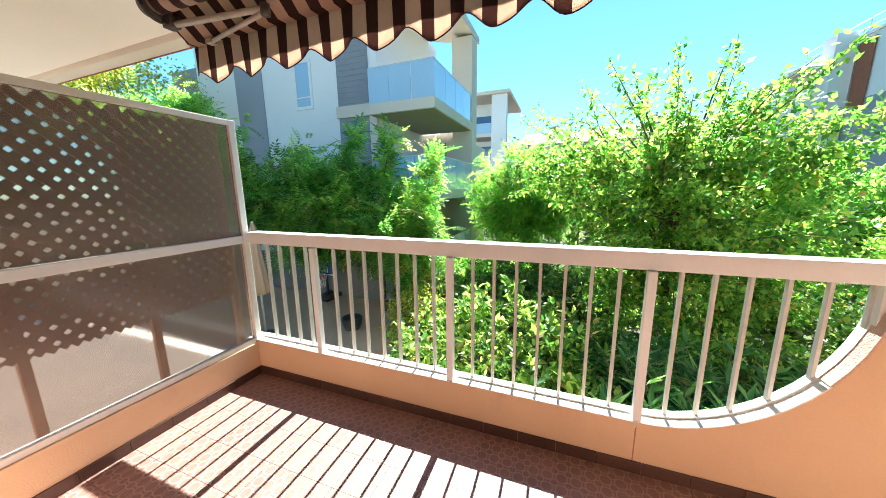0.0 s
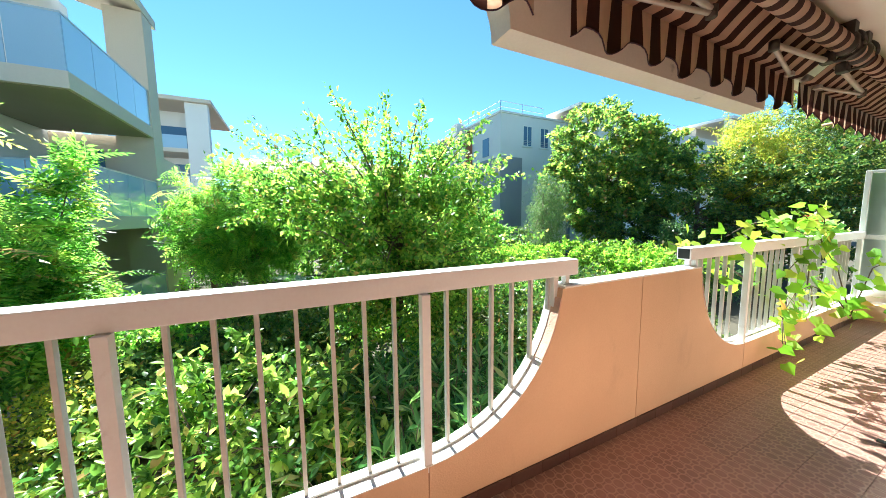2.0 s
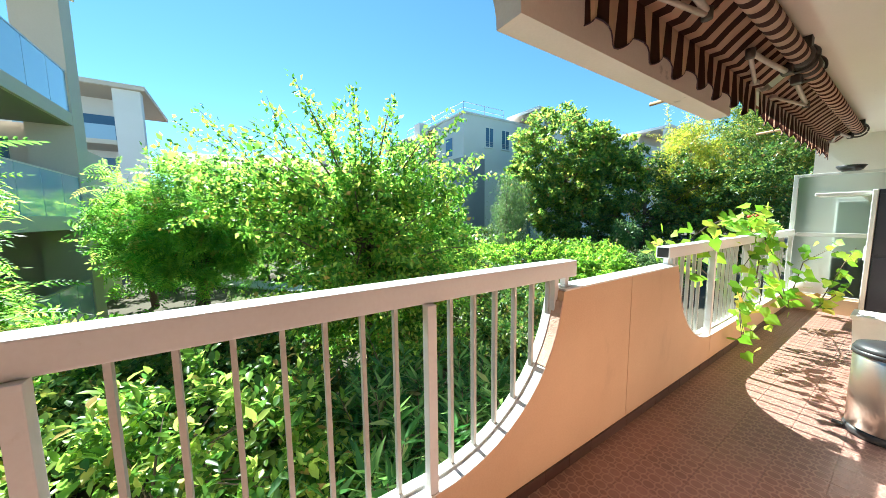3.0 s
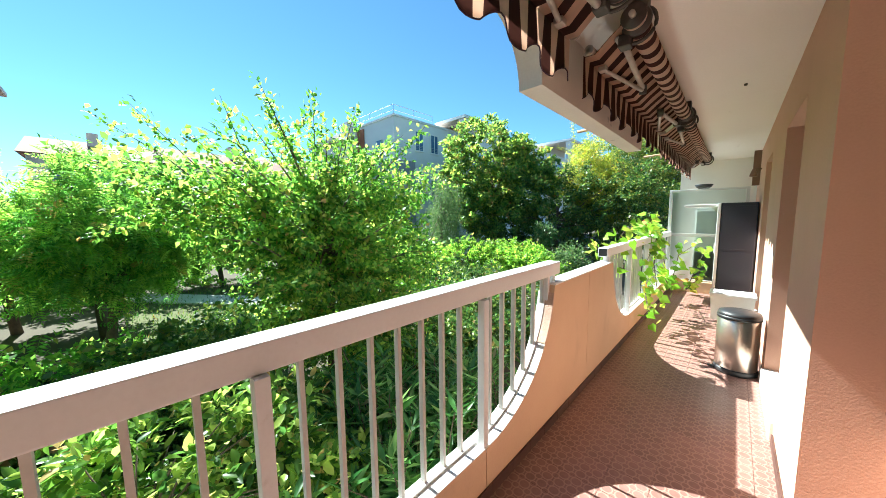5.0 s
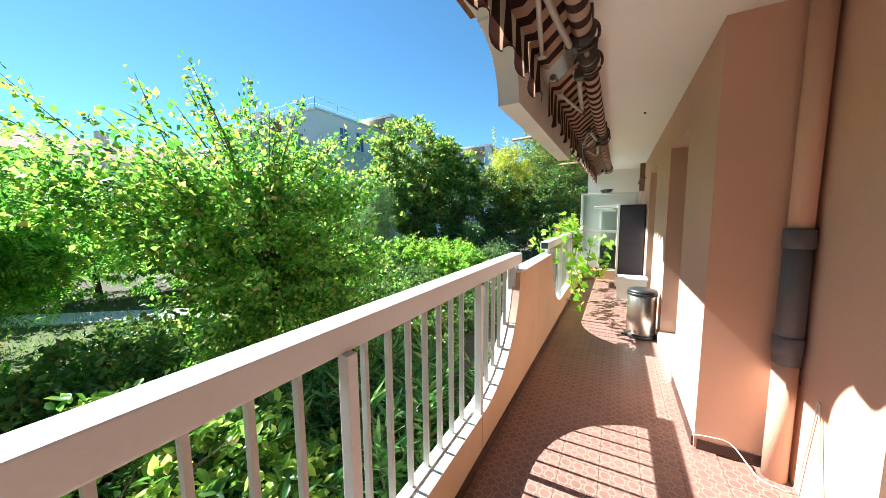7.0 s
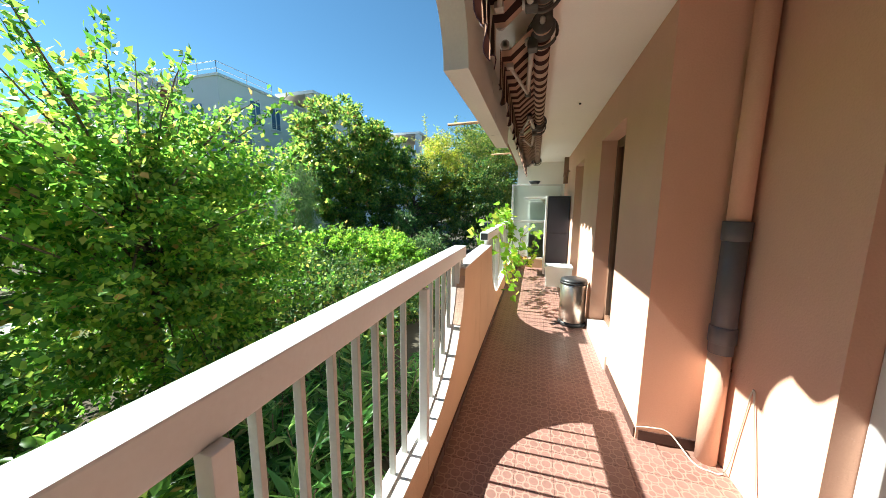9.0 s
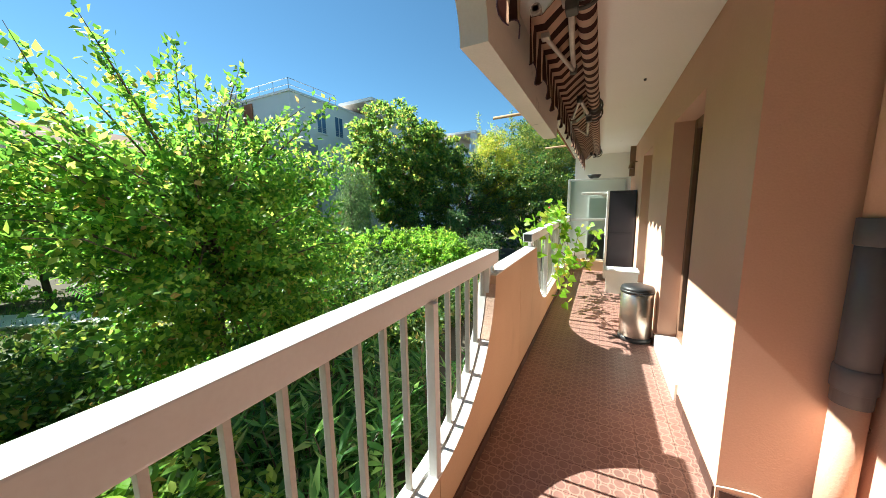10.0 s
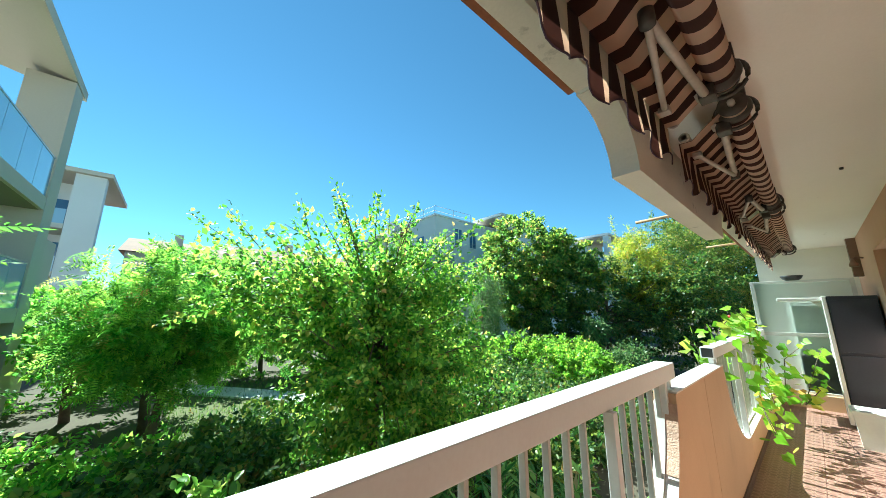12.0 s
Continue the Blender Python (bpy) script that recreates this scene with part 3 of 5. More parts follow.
wall("wall_house_4", 1.513, 1.80, 2.62, 3.26, -0.06, 2.42)
wall("wall_house_5", 1.58, 1.80, -3.0, 0.75, -0.06, 2.42)
wall("wall_house_lintel_3", 1.58, 1.80, 0.75, 2.62, 2.10, 2.42)
structure("sill_1", box(1.10, 1.36, D1[0], D1[1], -0.052, 0.085, 0.006), M_WHITE, "white painted door threshold", "sill")
structure("sill_2", box(1.10, 1.36, D2[0], D2[1], -0.052, 0.085, 0.006), M_WHITE, "white painted door threshold", "sill")
structure("floor_room", box(1.80, 5.0, -3.0, 9.6, -0.24, -0.02), M_GROUT, "floor of the dim rooms behind the doors", "floor")
structure("floor_threshold", box(1.58, 1.80, 0.75, 2.62, -0.052, FLOOR), M_SKIRT, "tiled threshold of the open doorway", "floor")
structure("wall_room_back", box(5.0, 5.2, -3.0, 9.6, -0.24, 2.64), M_DARKROOM, "plain back wall of the room", "wall")
structure("wall_room_left", box(1.80, 5.0, -3.2, -3.0, -0.24, 2.64), M_DARKROOM, "plain side wall of the room", "wall")
structure("wall_room_right", box(1.36, 5.0, 9.6, 9.8, -0.24, 2.64), M_DARKROOM, "plain side wall of the room", "wall")
structure("ceiling_room", box(3.5, 5.0, -3.0, 9.6, 2.42, 2.64), M_CEIL, "plain ceiling of the room", "ceiling")
structure("wall_screen_base", box(X_IN, 1.58, -0.10, 0.0, -0.052, 0.215), M_ORANGE, "low salmon rendered wall under the glazed screen", "wall")
structure("wall_end_base", box(X_IN, 1.12, Y_END, Y_END + 0.1, -0.052, 0.16), M_ORANGE, "low salmon wall under the far screen", "wall")
structure("wall_neighbour_end", box(0.0, 1.12, 9.45, 9.6, -0.012, 2.42), M_CEIL, "white painted wall beyond the far screen", "wall")
structure("trim_pilaster", box(1.03, 1.118, 8.66, 8.80, 1.86, 2.418), M_DOORFRAME, "brown pilaster above the far screen", "pilaster")


def glazed_door(y0, y1, name):
    d = tagged(new(name), "brown framed glazed balcony door, closed", "door", kind="structure")
    bm = bmesh.new()
    for a in (y0, y1 - 0.07):
        add_box(bm, 1.27, 1.33, a, a + 0.07, 0.087, TOP - 0.003, 0.004)
    for z in (0.087, TOP - 0.083):
        add_box(bm, 1.272, 1.328, y0 + 0.071, y1 - 0.071, z, z + 0.08, 0.004)
    part("door_frame", bm, M_DOORFRAME, d)
    part("pane", box(1.296, 1.304, y0 + 0.07, y1 - 0.07, 0.165, TOP - 0.08), M_PANE, d, "dark reflecting pane")
    bm = bmesh.new()
    add_box(bm, 1.225, 1.268, y0 + 0.02, y0 + 0.035, 0.95, 1.08, 0.003)
    part("door_handle", bm, M_ALU, d, "white lever handle")
    return d


glazed_door(D1[0], D1[1], "door_1")
glazed_door(D2[0], D2[1], "door_2")
bay = tagged(new("door_3"), "white aluminium frame of the wide open balcony door", "door", kind="structure")
for y in (0.753, 2.547):
    part("jamb", box(1.60, 1.68, y, y + 0.07, FLOOR + 0.001, 2.098, 0.004), M_ALU, bay)
part("head", box(1.602, 1.678, 0.824, 2.546, 2.038, 2.098, 0.004), M_ALU, bay)


# ---- glazed screens at both ends ----
def screen_frame(name, x0, x1, y0, y1, bottom, mid, top, glass, label):
    s = thing(name, label, "privacy screen")
    for xa in (x0, x1 - 0.045):
        part("upright", box(xa, xa + 0.045, y0, y1, bottom, top, 0.004), M_ALU, s)
    for z, h in ((bottom, 0.035), (mid, 0.055), (top - 0.035, 0.035)):
        part("rail", box(x0 + 0.046, x1 - 0.046, y0 + 0.003, y1 - 0.003, z, z + h, 0.004), M_ALU, s)
    yc = (y0 + y1) / 2
    for za, zb in ((bottom + 0.036, mid - 0.001), (mid + 0.056, top - 0.036)):
        part("pane", box(x0 + 0.046, x1 - 0.046, yc - 0.003, yc + 0.003, za, zb), glass, s)
    return s


screen_frame("glazed_screen", -0.02, 1.56, -0.06, -0.01, 0.216, 1.0, 1.86, M_SMOKE, "brown textured glass screen in a white aluminium frame")
screen_frame("glazed_screen", -0.065, 1.02, Y_END + 0.03, Y_END + 0.08, 0.161, 0.985, 1.845, M_FROST, "greenish frosted glass screen in a white aluminium frame")

# diagonal trellis on the far side of the brown screen
trellis = thing("wooden_trellis", "diagonal brown wooden trellis behind the glazed screen", "trellis")
for s, (yb, sign) in enumerate(((-0.16, 1), (-0.172, -1))):
    for i in range(-26, 27):
        bm = bmesh.new()
        c = 0.78 + i * 0.085
        ends = []
        for z in (0.60, 1.84):
            ends.append((c + sign * (z - 0.93), z))
        (xa, za), (xb, zb) = ends
        lo, hi = 0.03, 1.53
        k0, k1 = sorted(((lo - xa) / (xb - xa), (hi - xa) / (xb - xa)))
        k0, k1 = max(0, k0), min(1, k1)
        if k1 - k0 < 0.03:
            continue
        p0 = Vector((xa + (xb - xa) * k0, yb, za + (zb - za) * k0))
        p1 = Vector((xa + (xb - xa) * k1, yb, za + (zb - za) * k1))
        d = (p1 - p0).normalized()
        w = Vector((-d.z, 0, d.x)) * 0.019
        t = Vector((0, 0.005, 0))
        q = [bm.verts.new(p + a * w + b * t) for p in (p0, p1) for a in (-1, 1) for b in (-1, 1)]
        for f in ((0, 1, 3, 2), (4, 6, 7, 5), (0, 4, 5, 1), (2, 3, 7, 6), (0, 2, 6, 4), (1, 5, 7, 3)):
            bm.faces.new([q[j] for j in f])
        part("slat", bm, M_LATTICE, trellis)
for xa in (0.0, 0.52, 1.04, 1.53):
    part("batten", box(xa, xa + 0.04, -0.215, -0.18, -0.012, 1.86, 0.003), M_LATTICE, trellis)

# ---- railings ----
HR0, HR1 = 0.995, 1.08


def arc_height(y):
    """Top of the parapet's cut-out at y."""
    if y > 4:
        y = 8.0 - y
    if y <= 2.56:
        return BAY + 0.018
    s = min((y - 2.56) / ARC_R, 0.999)
    return BAY + ARC_R * (1 - math.sqrt(1 - s * s)) + 0.016


def railing(y0, y1, posts, step, lo, hi, label, open_end):
    r = thing("balcony_railing", label, "railing")
    bm = box(-0.090, 0.0, y0, y1, HR0, HR1, 0.006)
    part("handrail", bm, M_RAIL, r, "cream painted box handrail")
    # far rail: a black plate stands in for the dark inside of the tube
    part("end_plate", box(-0.080, -0.008, open_end - 0.004, open_end + 0.004, HR0 + 0.008, HR1 - 0.008), M_BLACK if open_end > 4 else M_RAIL, r, "tube end plate, black for the shaded hollow at the far rail")
    for y in posts:
        part("post", box(-0.018, 0.022, y - 0.019, y + 0.019, BAY - 0.03, HR0 - 0.001, 0.003), M_RAIL, r)
    a = lo
    while a < hi:
        if min(abs(a - p) for p in posts) > 0.05 and arc_height(a) < 0.88:
            bm = box(-0.064, -0.040, a - 0.0075, a + 0.0075, arc_height(a) - 0.012, HR0 - 0.001, 0.0015)
            part("baluster", bm, M_BAR, r)
        a += step
    return r


ra = railing(0.0, 3.465, (0.61, 1.59, 2.56), 0.12225, 0.61 - 0.12225 * 4, 3.33, "cream painted metal balcony railing with flat upright bars", 3.465)
rb = railing(4.575, 8.60, (5.44, 6.42, 7.40, 8.38), 0.1225, 5.44 - 0.1225 * 6, 8.5, "cream painted far railing overgrown by a vine", 4.575)
for r, y, s in ((ra, 3.315, 1), (rb, 4.685, -1)):
    part("end_post", box(-0.05, -0.01, y - 0.016, y + 0.016, arc_height(3.30), HR0 - 0.001, 0.003), M_RAIL, r)
    part("bracket", box(-0.045, -0.012, y + s * 0.085 - 0.014, y + s * 0.085 + 0.014, 0.946, HR0 - 0.001, 0.003), M_RAIL, r)
    part("bracket_plate", box(-0.06, 0.0, y + s * 0.085 - 0.03, y + s * 0.085 + 0.03, 0.9465, 0.952, 0.001), M_RAIL, r)


# ---- awnings ----
AW_X, ROLL_X, ROLL_Z = 0.26, 0.46, 2.315


def awning(y0, y1, supports, phase, label):
    w = thing("awning", label, "awning")
    n = int((y1 - y0) / 0.01)
    # valance: scalloped and rippled
    bm = bmesh.new()
    rows = []
    for j in range(9):
        k = j / 8
        row = []
        for i in range(n + 1):
            y = y0 + (y1 - y0) * i / n
            drop = 0.178 + 0.036 * math.cos(2 * math.pi * (y - phase) / 0.27)
            x = AW_X - 0.012 + 0.010 * k * math.sin(2 * math.pi * y / 0.135 + 0.9) + 0.008 * k * math.sin(y * 11)
            row.append(bm.verts.new((x, y, 2.205 - k * drop)))
        rows.append(row)
    for a, b in zip(rows, rows[1:]):
        for i in range(n):
            bm.faces.new((a[i], a[i + 1], b[i + 1], b[i]))
    bmesh.ops.solidify(bm, geom=bm.faces[:], thickness=0.0015)
    part("valance", bm, M_CANVAS, w, "scalloped striped valance", smooth=True)
    edge = []
    for i in range(0, n + 1, 2):
        y = y0 + (y1 - y0) * i / n
        edge.append((AW_X - 0.013 + 0.010 * math.sin(2 * math.pi * y / 0.135 + 0.9) + 0.008 * math.sin(y * 11), y, 2.205 - 0.178 - 0.036 * math.cos(2 * math.pi * (y - phase) / 0.27)))
    part("piping", add_tube(bmesh.new(), edge, 0.003, 5), M_PIPING, w, "dark sewn edge", smooth=True)
    # canvas between roller and front bar
    bm = bmesh.new()
    m = int((y1 - y0) / 0.06)
    rows = []
    for x, z, sag in ((AW_X - 0.012, 2.203, 0), (AW_X + 0.036, 2.201, 0), (0.36, 2.262, 0.006), (0.41, 2.300, 0.006), (ROLL_X - 0.012, ROLL_Z + 0.050, 0)):
        rows.append([bm.verts.new((x, y0 + 0.02 + (y1 - y0 - 0.04) * i / m, z - sag * (1 + 0.6 * math.sin(i * 1.7)))) for i in range(m + 1)])
    for a, b in zip(rows, rows[1:]):
        for i in range(m):
            bm.faces.new((a[i], a[i + 1], b[i + 1], b[i]))
    bmesh.ops.solidify(bm, geom=bm.faces[:], thickness=0.0015)
    part("canvas", bm, M_CANVAS, w, "striped brown and salmon canvas", smooth=True)
    bm = add_tube(bmesh.new(), [(ROLL_X, y0 + 0.03, ROLL_Z), (ROLL_X, y1 - 0.03, ROLL_Z)], 0.05, 18)
    part("canvas_roll", bm, M_CANVAS, w, "rolled striped canvas", smooth=True)
    for y, d in ((y0 + 0.03, -1), (y1 - 0.03, 1)):
        part("roll_cap", add_tube(bmesh.new(), [(ROLL_X, y, ROLL_Z), (ROLL_X, y + d * 0.012, ROLL_Z)], 0.054, 20), M_BRACKET, w, "dark cast end cap", smooth=True)
        part("roll_axle", add_tube(bmesh.new(), [(ROLL_X, y + d * 0.012, ROLL_Z), (ROLL_X, y + d * 0.04, ROLL_Z)], 0.014, 10), M_ARM, w, "steel axle stub", smooth=True)
    part("front_bar", box(AW_X - 0.008, AW_X + 0.03, y0, y1, 2.205, 2.242, 0.006), M_ARM, w)
    for y in (y0, y1 - 0.012):
        part("bar_cap", add_tube(bmesh.new(), [(AW_X + 0.012, y, 2.222), (AW_X + 0.012, y + 0.012, 2.222)], 0.024, 14), M_ARM, w, "round end cap")
    for y in supports:
        b = part("bracket", lathe([(0.03, -0.026), (0.062, -0.022), (0.068, 0.0), (0.062, 0.022), (0.03, 0.026)], 18), M_BRACKET, w, "cast metal roller bracket", smooth=True)
        b.matrix_basis = Matrix.Translation((ROLL_X, y, ROLL_Z)) @ Matrix.Rotation(radians(90), 4, "X")
        ring = [(ROLL_X + 0.078 * math.cos(a), y + 0.03, ROLL_Z - 0.008 + 0.078 * math.sin(a)) for a in (math.pi * 2 * k / 24 for k in range(25))]
        part("clamp_ring", add_tube(bmesh.new(), ring, 0.009, 6), M_BRACKET, w, "dark cast clamp ring", smooth=True)
        part("clamp_bolt", add_tube(bmesh.new(), [(ROLL_X - 0.08, y - 0.015, ROLL_Z - 0.05), (ROLL_X - 0.08, y + 0.045, ROLL_Z - 0.05)], 0.012, 8), M_ARM, w, "steel bolt", smooth=True)
        part("bracket_foot", box(ROLL_X - 0.03, ROLL_X + 0.05, y - 0.035, y + 0.035, ROLL_Z + 0.03, 2.419, 0.004), M_BRACKET, w)
    # folding arms, elbows folded against the roller
    span = (y1 - y0)
    for ya, s in ((y0 + 0.10, 1), (y1 - 0.10, -1)):
        yb = ya + s * min(0.62, span * 0.3)
        bm = add_tube(bmesh.new(), [(ROLL_X - 0.05, ya, 2.235), (ROLL_X - 0.07, (ya + yb) / 2, 2.222), (ROLL_X - 0.085, yb, 2.210)], [0.016, 0.015, 0.014], 10)
        part("upper_arm", bm, M_ARM, w, smooth=True)
        bm = add_tube(bmesh.new(), [(ROLL_X - 0.085, yb, 2.195), (AW_X + 0.025, ya + s * 0.10, 2.188)], [0.012, 0.011], 10)
        part("fore_arm", bm, M_ARM, w, smooth=True)
        part("elbow", lathe([(0.008, 2.176), (0.022, 2.178), (0.022, 2.226), (0.008, 2.23)], 14, (ROLL_X - 0.085, yb)), M_BRACKET, w, "dark elbow joint", smooth=True)
        part("shoulder", box(ROLL_X - 0.075, ROLL_X - 0.02, ya - 0.035, ya + 0.035, 2.215, 2.275, 0.01), M_BRACKET, w, "dark cast shoulder")
        part("arm_clevis", box(AW_X + 0.005, AW_X + 0.045, ya + s * 0.10 - 0.022, ya + s * 0.10 + 0.022, 2.176, 2.203, 0.005), M_ARM, w)
    return w


awning(0.10, 2.90, (0.16, 2.82), 0.0, "retracted striped brown and salmon awning with scalloped valance")
awning(3.08, 5.16, (3.16, 5.08), 0.09, "retracted striped brown and salmon awning with scalloped valance")
awning(5.24, 8.42, (5.34, 8.34), 0.05, "long retracted striped awning under the balcony ceiling")

# ---- things on the balcony ----
pipe = thing("drainpipe", "tan painted drainpipe with a grey plastic repair section", "drainpipe")
PX, PY = 1.452, 3.195
part("lower_pipe", add_tube(bmesh.new(), [(PX, PY, -0.05), (PX, PY, 0.66)], 0.05, 24), M_WALL, pipe, "tan painted pipe", smooth=True)
part("repair_pipe", add_tube(bmesh.new(), [(PX, PY, 0.60), (PX, PY, 1.30)], 0.054, 24), M_PVC, pipe, "grey plastic pipe", smooth=True)
part("socket", lathe([(0.054, 0.655), (0.060, 0.66), (0.060, 0.735), (0.058, 0.745), (0.054, 0.75)], 24, (PX, PY)), M_PVC, pipe, "grey socket ring", smooth=True)
part("collar", lathe([(0.054, 1.20), (0.060, 1.205), (0.060, 1.298), (0.054, 1.30)], 24, (PX, PY)), M_PVC, pipe, "grey plastic collar", smooth=True)
part("upper_pipe", add_tube(bmesh.new(), [(PX, PY, 1.29), (PX, PY, 2.42)], 0.047, 24), M_WALL, pipe, "tan painted pipe", smooth=True)
part("pipe_clip", box(PX + 0.045, 1.512, PY - 0.008, PY + 0.008, 0.50, 0.515, 0.003), M_DOORFRAME, pipe, "rusty pipe clip")

cable = thing("cable", "loose white cable along the wall and floor", "cable")
cable.location = (0, 0, FLOOR)
pts = [(1.11, 3.25, 0.085), (1.2, 3.245, 0.10), (1.29, 3.245, 0.085), (1.37, 3.14, 0.01), (1.43, 3.10, 0.006), (1.49, 3.09, 0.03), (1.503, 3.05, 0.3), (1.502, 3.0, 0.55), (1.500, 2.96, 0.40), (1.50, 2.85, 0.006), (1.49, 2.7, 0.006)]
fine = []
for i in range(len(pts) - 1):
    p0, p1, p2, p3 = (Vector(pts[max(min(i + k, len(pts) - 1), 0)]) for k in (-1, 0, 1, 2))
    for k in range(6):
        t = k / 6
        fine.append(0.5 * (2 * p1 + (p2 - p0) * t + (2 * p0 - 5 * p1 + 4 * p2 - p3) * t * t + (3 * p1 - p0 - 3 * p2 + p3) * t ** 3))
part("cord", add_tube(bmesh.new(), fine, 0.004, 6), M_CABLE, cable, smooth=True)

binn = thing("pedal_bin", "brushed steel pedal bin with a black lid", "bin")
binn.location = (0.945, 5.16, FLOOR)
part("base", lathe([(0.12, 0.0), (0.152, 0.004), (0.155, 0.03), (0.148, 0.05), (0.12, 0.052)], 36), M_BLACK, binn, "black plastic foot ring", smooth=True)
part("body", lathe([(0.14, 0.045), (0.146, 0.055), (0.146, 0.50), (0.140, 0.505)], 48), M_STEEL, binn, "brushed steel drum", smooth=True)
part("rim", lathe([(0.140, 0.498), (0.152, 0.502), (0.152, 0.528), (0.14, 0.53)], 36), M_BLACK, binn, smooth=True)
part("lid", lathe([(0.148, 0.53), (0.150, 0.535), (0.14, 0.558), (0.09, 0.572), (0.03, 0.576)], 36), M_BLACK, binn, "black domed lid", smooth=True)
part("pedal", box(-0.19, -0.14, -0.06, -0.02, 0.012, 0.024, 0.004), M_BLACK, binn, "black foot pedal")

crate = thing("storage_box", "white plastic storage box with a lid on the floor", "box")
crate.location = (0.90, 7.05, FLOOR)
part("body", prism([(-0.20, 0.0), (0.20, 0.0), (0.22, 0.33), (-0.22, 0.33)], -0.16, 0.16, "y"), M_WHITEBOX, crate)
part("lid", box(-0.235, 0.235, -0.175, 0.175, 0.33, 0.37, 0.012), M_WHITEBOX, crate, "white overlapping lid")

cab = thing("tall_cabinet", "tall dark navy cabinet with a white front edge", "cabinet")
cab.location = (0, -0.15, FLOOR)
part("body", box(0.70, 1.105, 7.90, 8.42, 0.03, 1.60, 0.008), M_NAVY, cab)
part("side_panel", box(0.712, 1.093, 7.886, 7.898, 0.90, 1.55, 0.004), M_NAVY, cab, "recessed dark panel")
part("side_panel", box(0.712, 1.093, 7.886, 7.898, 0.12, 0.86, 0.004), M_NAVY, cab, "recessed dark panel")
part("door", box(0.66, 0.698, 7.885, 8.42, 0.04, 1.60, 0.006), M_WHITEBOX, cab, "white door edge")
h = part("handle", box(0.645, 0.659, 7.93, 7.95, 0.82, 0.98, 0.003), M_ALU, cab)
for a in (7.93, 8.36):
    part("foot", lathe([(0.02, 0.0), (0.022, 0.03)], 10, (0.74, a)), M_BLACK, cab)
    part("foot", lathe([(0.02, 0.0), (0.022, 0.03)], 10, (1.06, a)), M_BLACK, cab)

part("top_board", box(0.25, 0.655, 7.93, 8.40, 1.545, 1.585, 0.008), M_WHITEBOX, cab, "white board folded out from the top")
part("board_bracket", prism([(0.655, 1.545), (0.655, 1.44), (0.56, 1.545)], 8.36, 8.375, "y"), M_ALU, cab)
loc = thing("utility_locker", "white utility locker standing behind the frosted screen", "locker")
part("body", box(0.33, 0.72, 8.72, 9.10, -0.012, 1.50, 0.008), M_WHITEBOX, loc)
part("door", box(0.345, 0.705, 8.708, 8.719, 0.06, 0.70, 0.004), M_BLACK, loc, "dark lower door")
part("door", box(0.345, 0.705, 8.708, 8.719, 0.74, 1.46, 0.004), M_WHITEBOX, loc, "flat white upper door")

lamp = thing("wall_lamp", "small rusty wall lamp above the far screen", "lamp")
part("arm", add_tube(bmesh.new(), [(1.12, 8.3, 2.08), (1.05, 8.3, 2.10), (1.03, 8.3, 2.06)], 0.012, 8), M_DOORFRAME, lamp, smooth=True)
part("shade", lathe([(0.015, 2.09), (0.045, 2.0), (0.045, 1.97), (0.015, 1.97)], 16, (1.03, 8.3)), M_DOORFRAME, lamp, smooth=True)

bowl = thing("bowl", "dark shallow bowl standing on top of the screen", "bowl")
bowl.location = (0.42, Y_END + 0.055, 1.845)
part("dish", lathe([(0.07, 0.0), (0.10, 0.02), (0.13, 0.07), (0.12, 0.075), (0.09, 0.03)], 24), M_BLACK, bowl, smooth=True)

for k, (x, y, z, ln) in enumerate(((-0.17, 6.35, 2.60, 0.85), (-0.17, 12.6, 2.50, 0.7))):
    if k == 0:
        pole = thing("wooden_pole", "weathered wooden pole jutting out above the railing", "pole")
        part("shaft", add_tube(bmesh.new(), [(0.0, 6.30, 2.665), (-0.92, 6.2, 2.625)], 0.022, 10), M_POLE, pole, smooth=True)
    else:
        pole = thing("wooden_pole", "weathered wooden pole jutting out near the far end", "pole")
        part("shaft", add_tube(bmesh.new(), [(0.0, 9.4, 2.665), (-0.66, 9.35, 2.635)], 0.02, 10), M_POLE, pole, smooth=True)

# ceiling hook and stain
hook = thing("ceiling_hook", "small dark hook in the ceiling", "hook")
part("stem", lathe([(0.010, 2.405), (0.012, 2.42)], 10, (0.86, 4.9)), M_BLACK, hook)


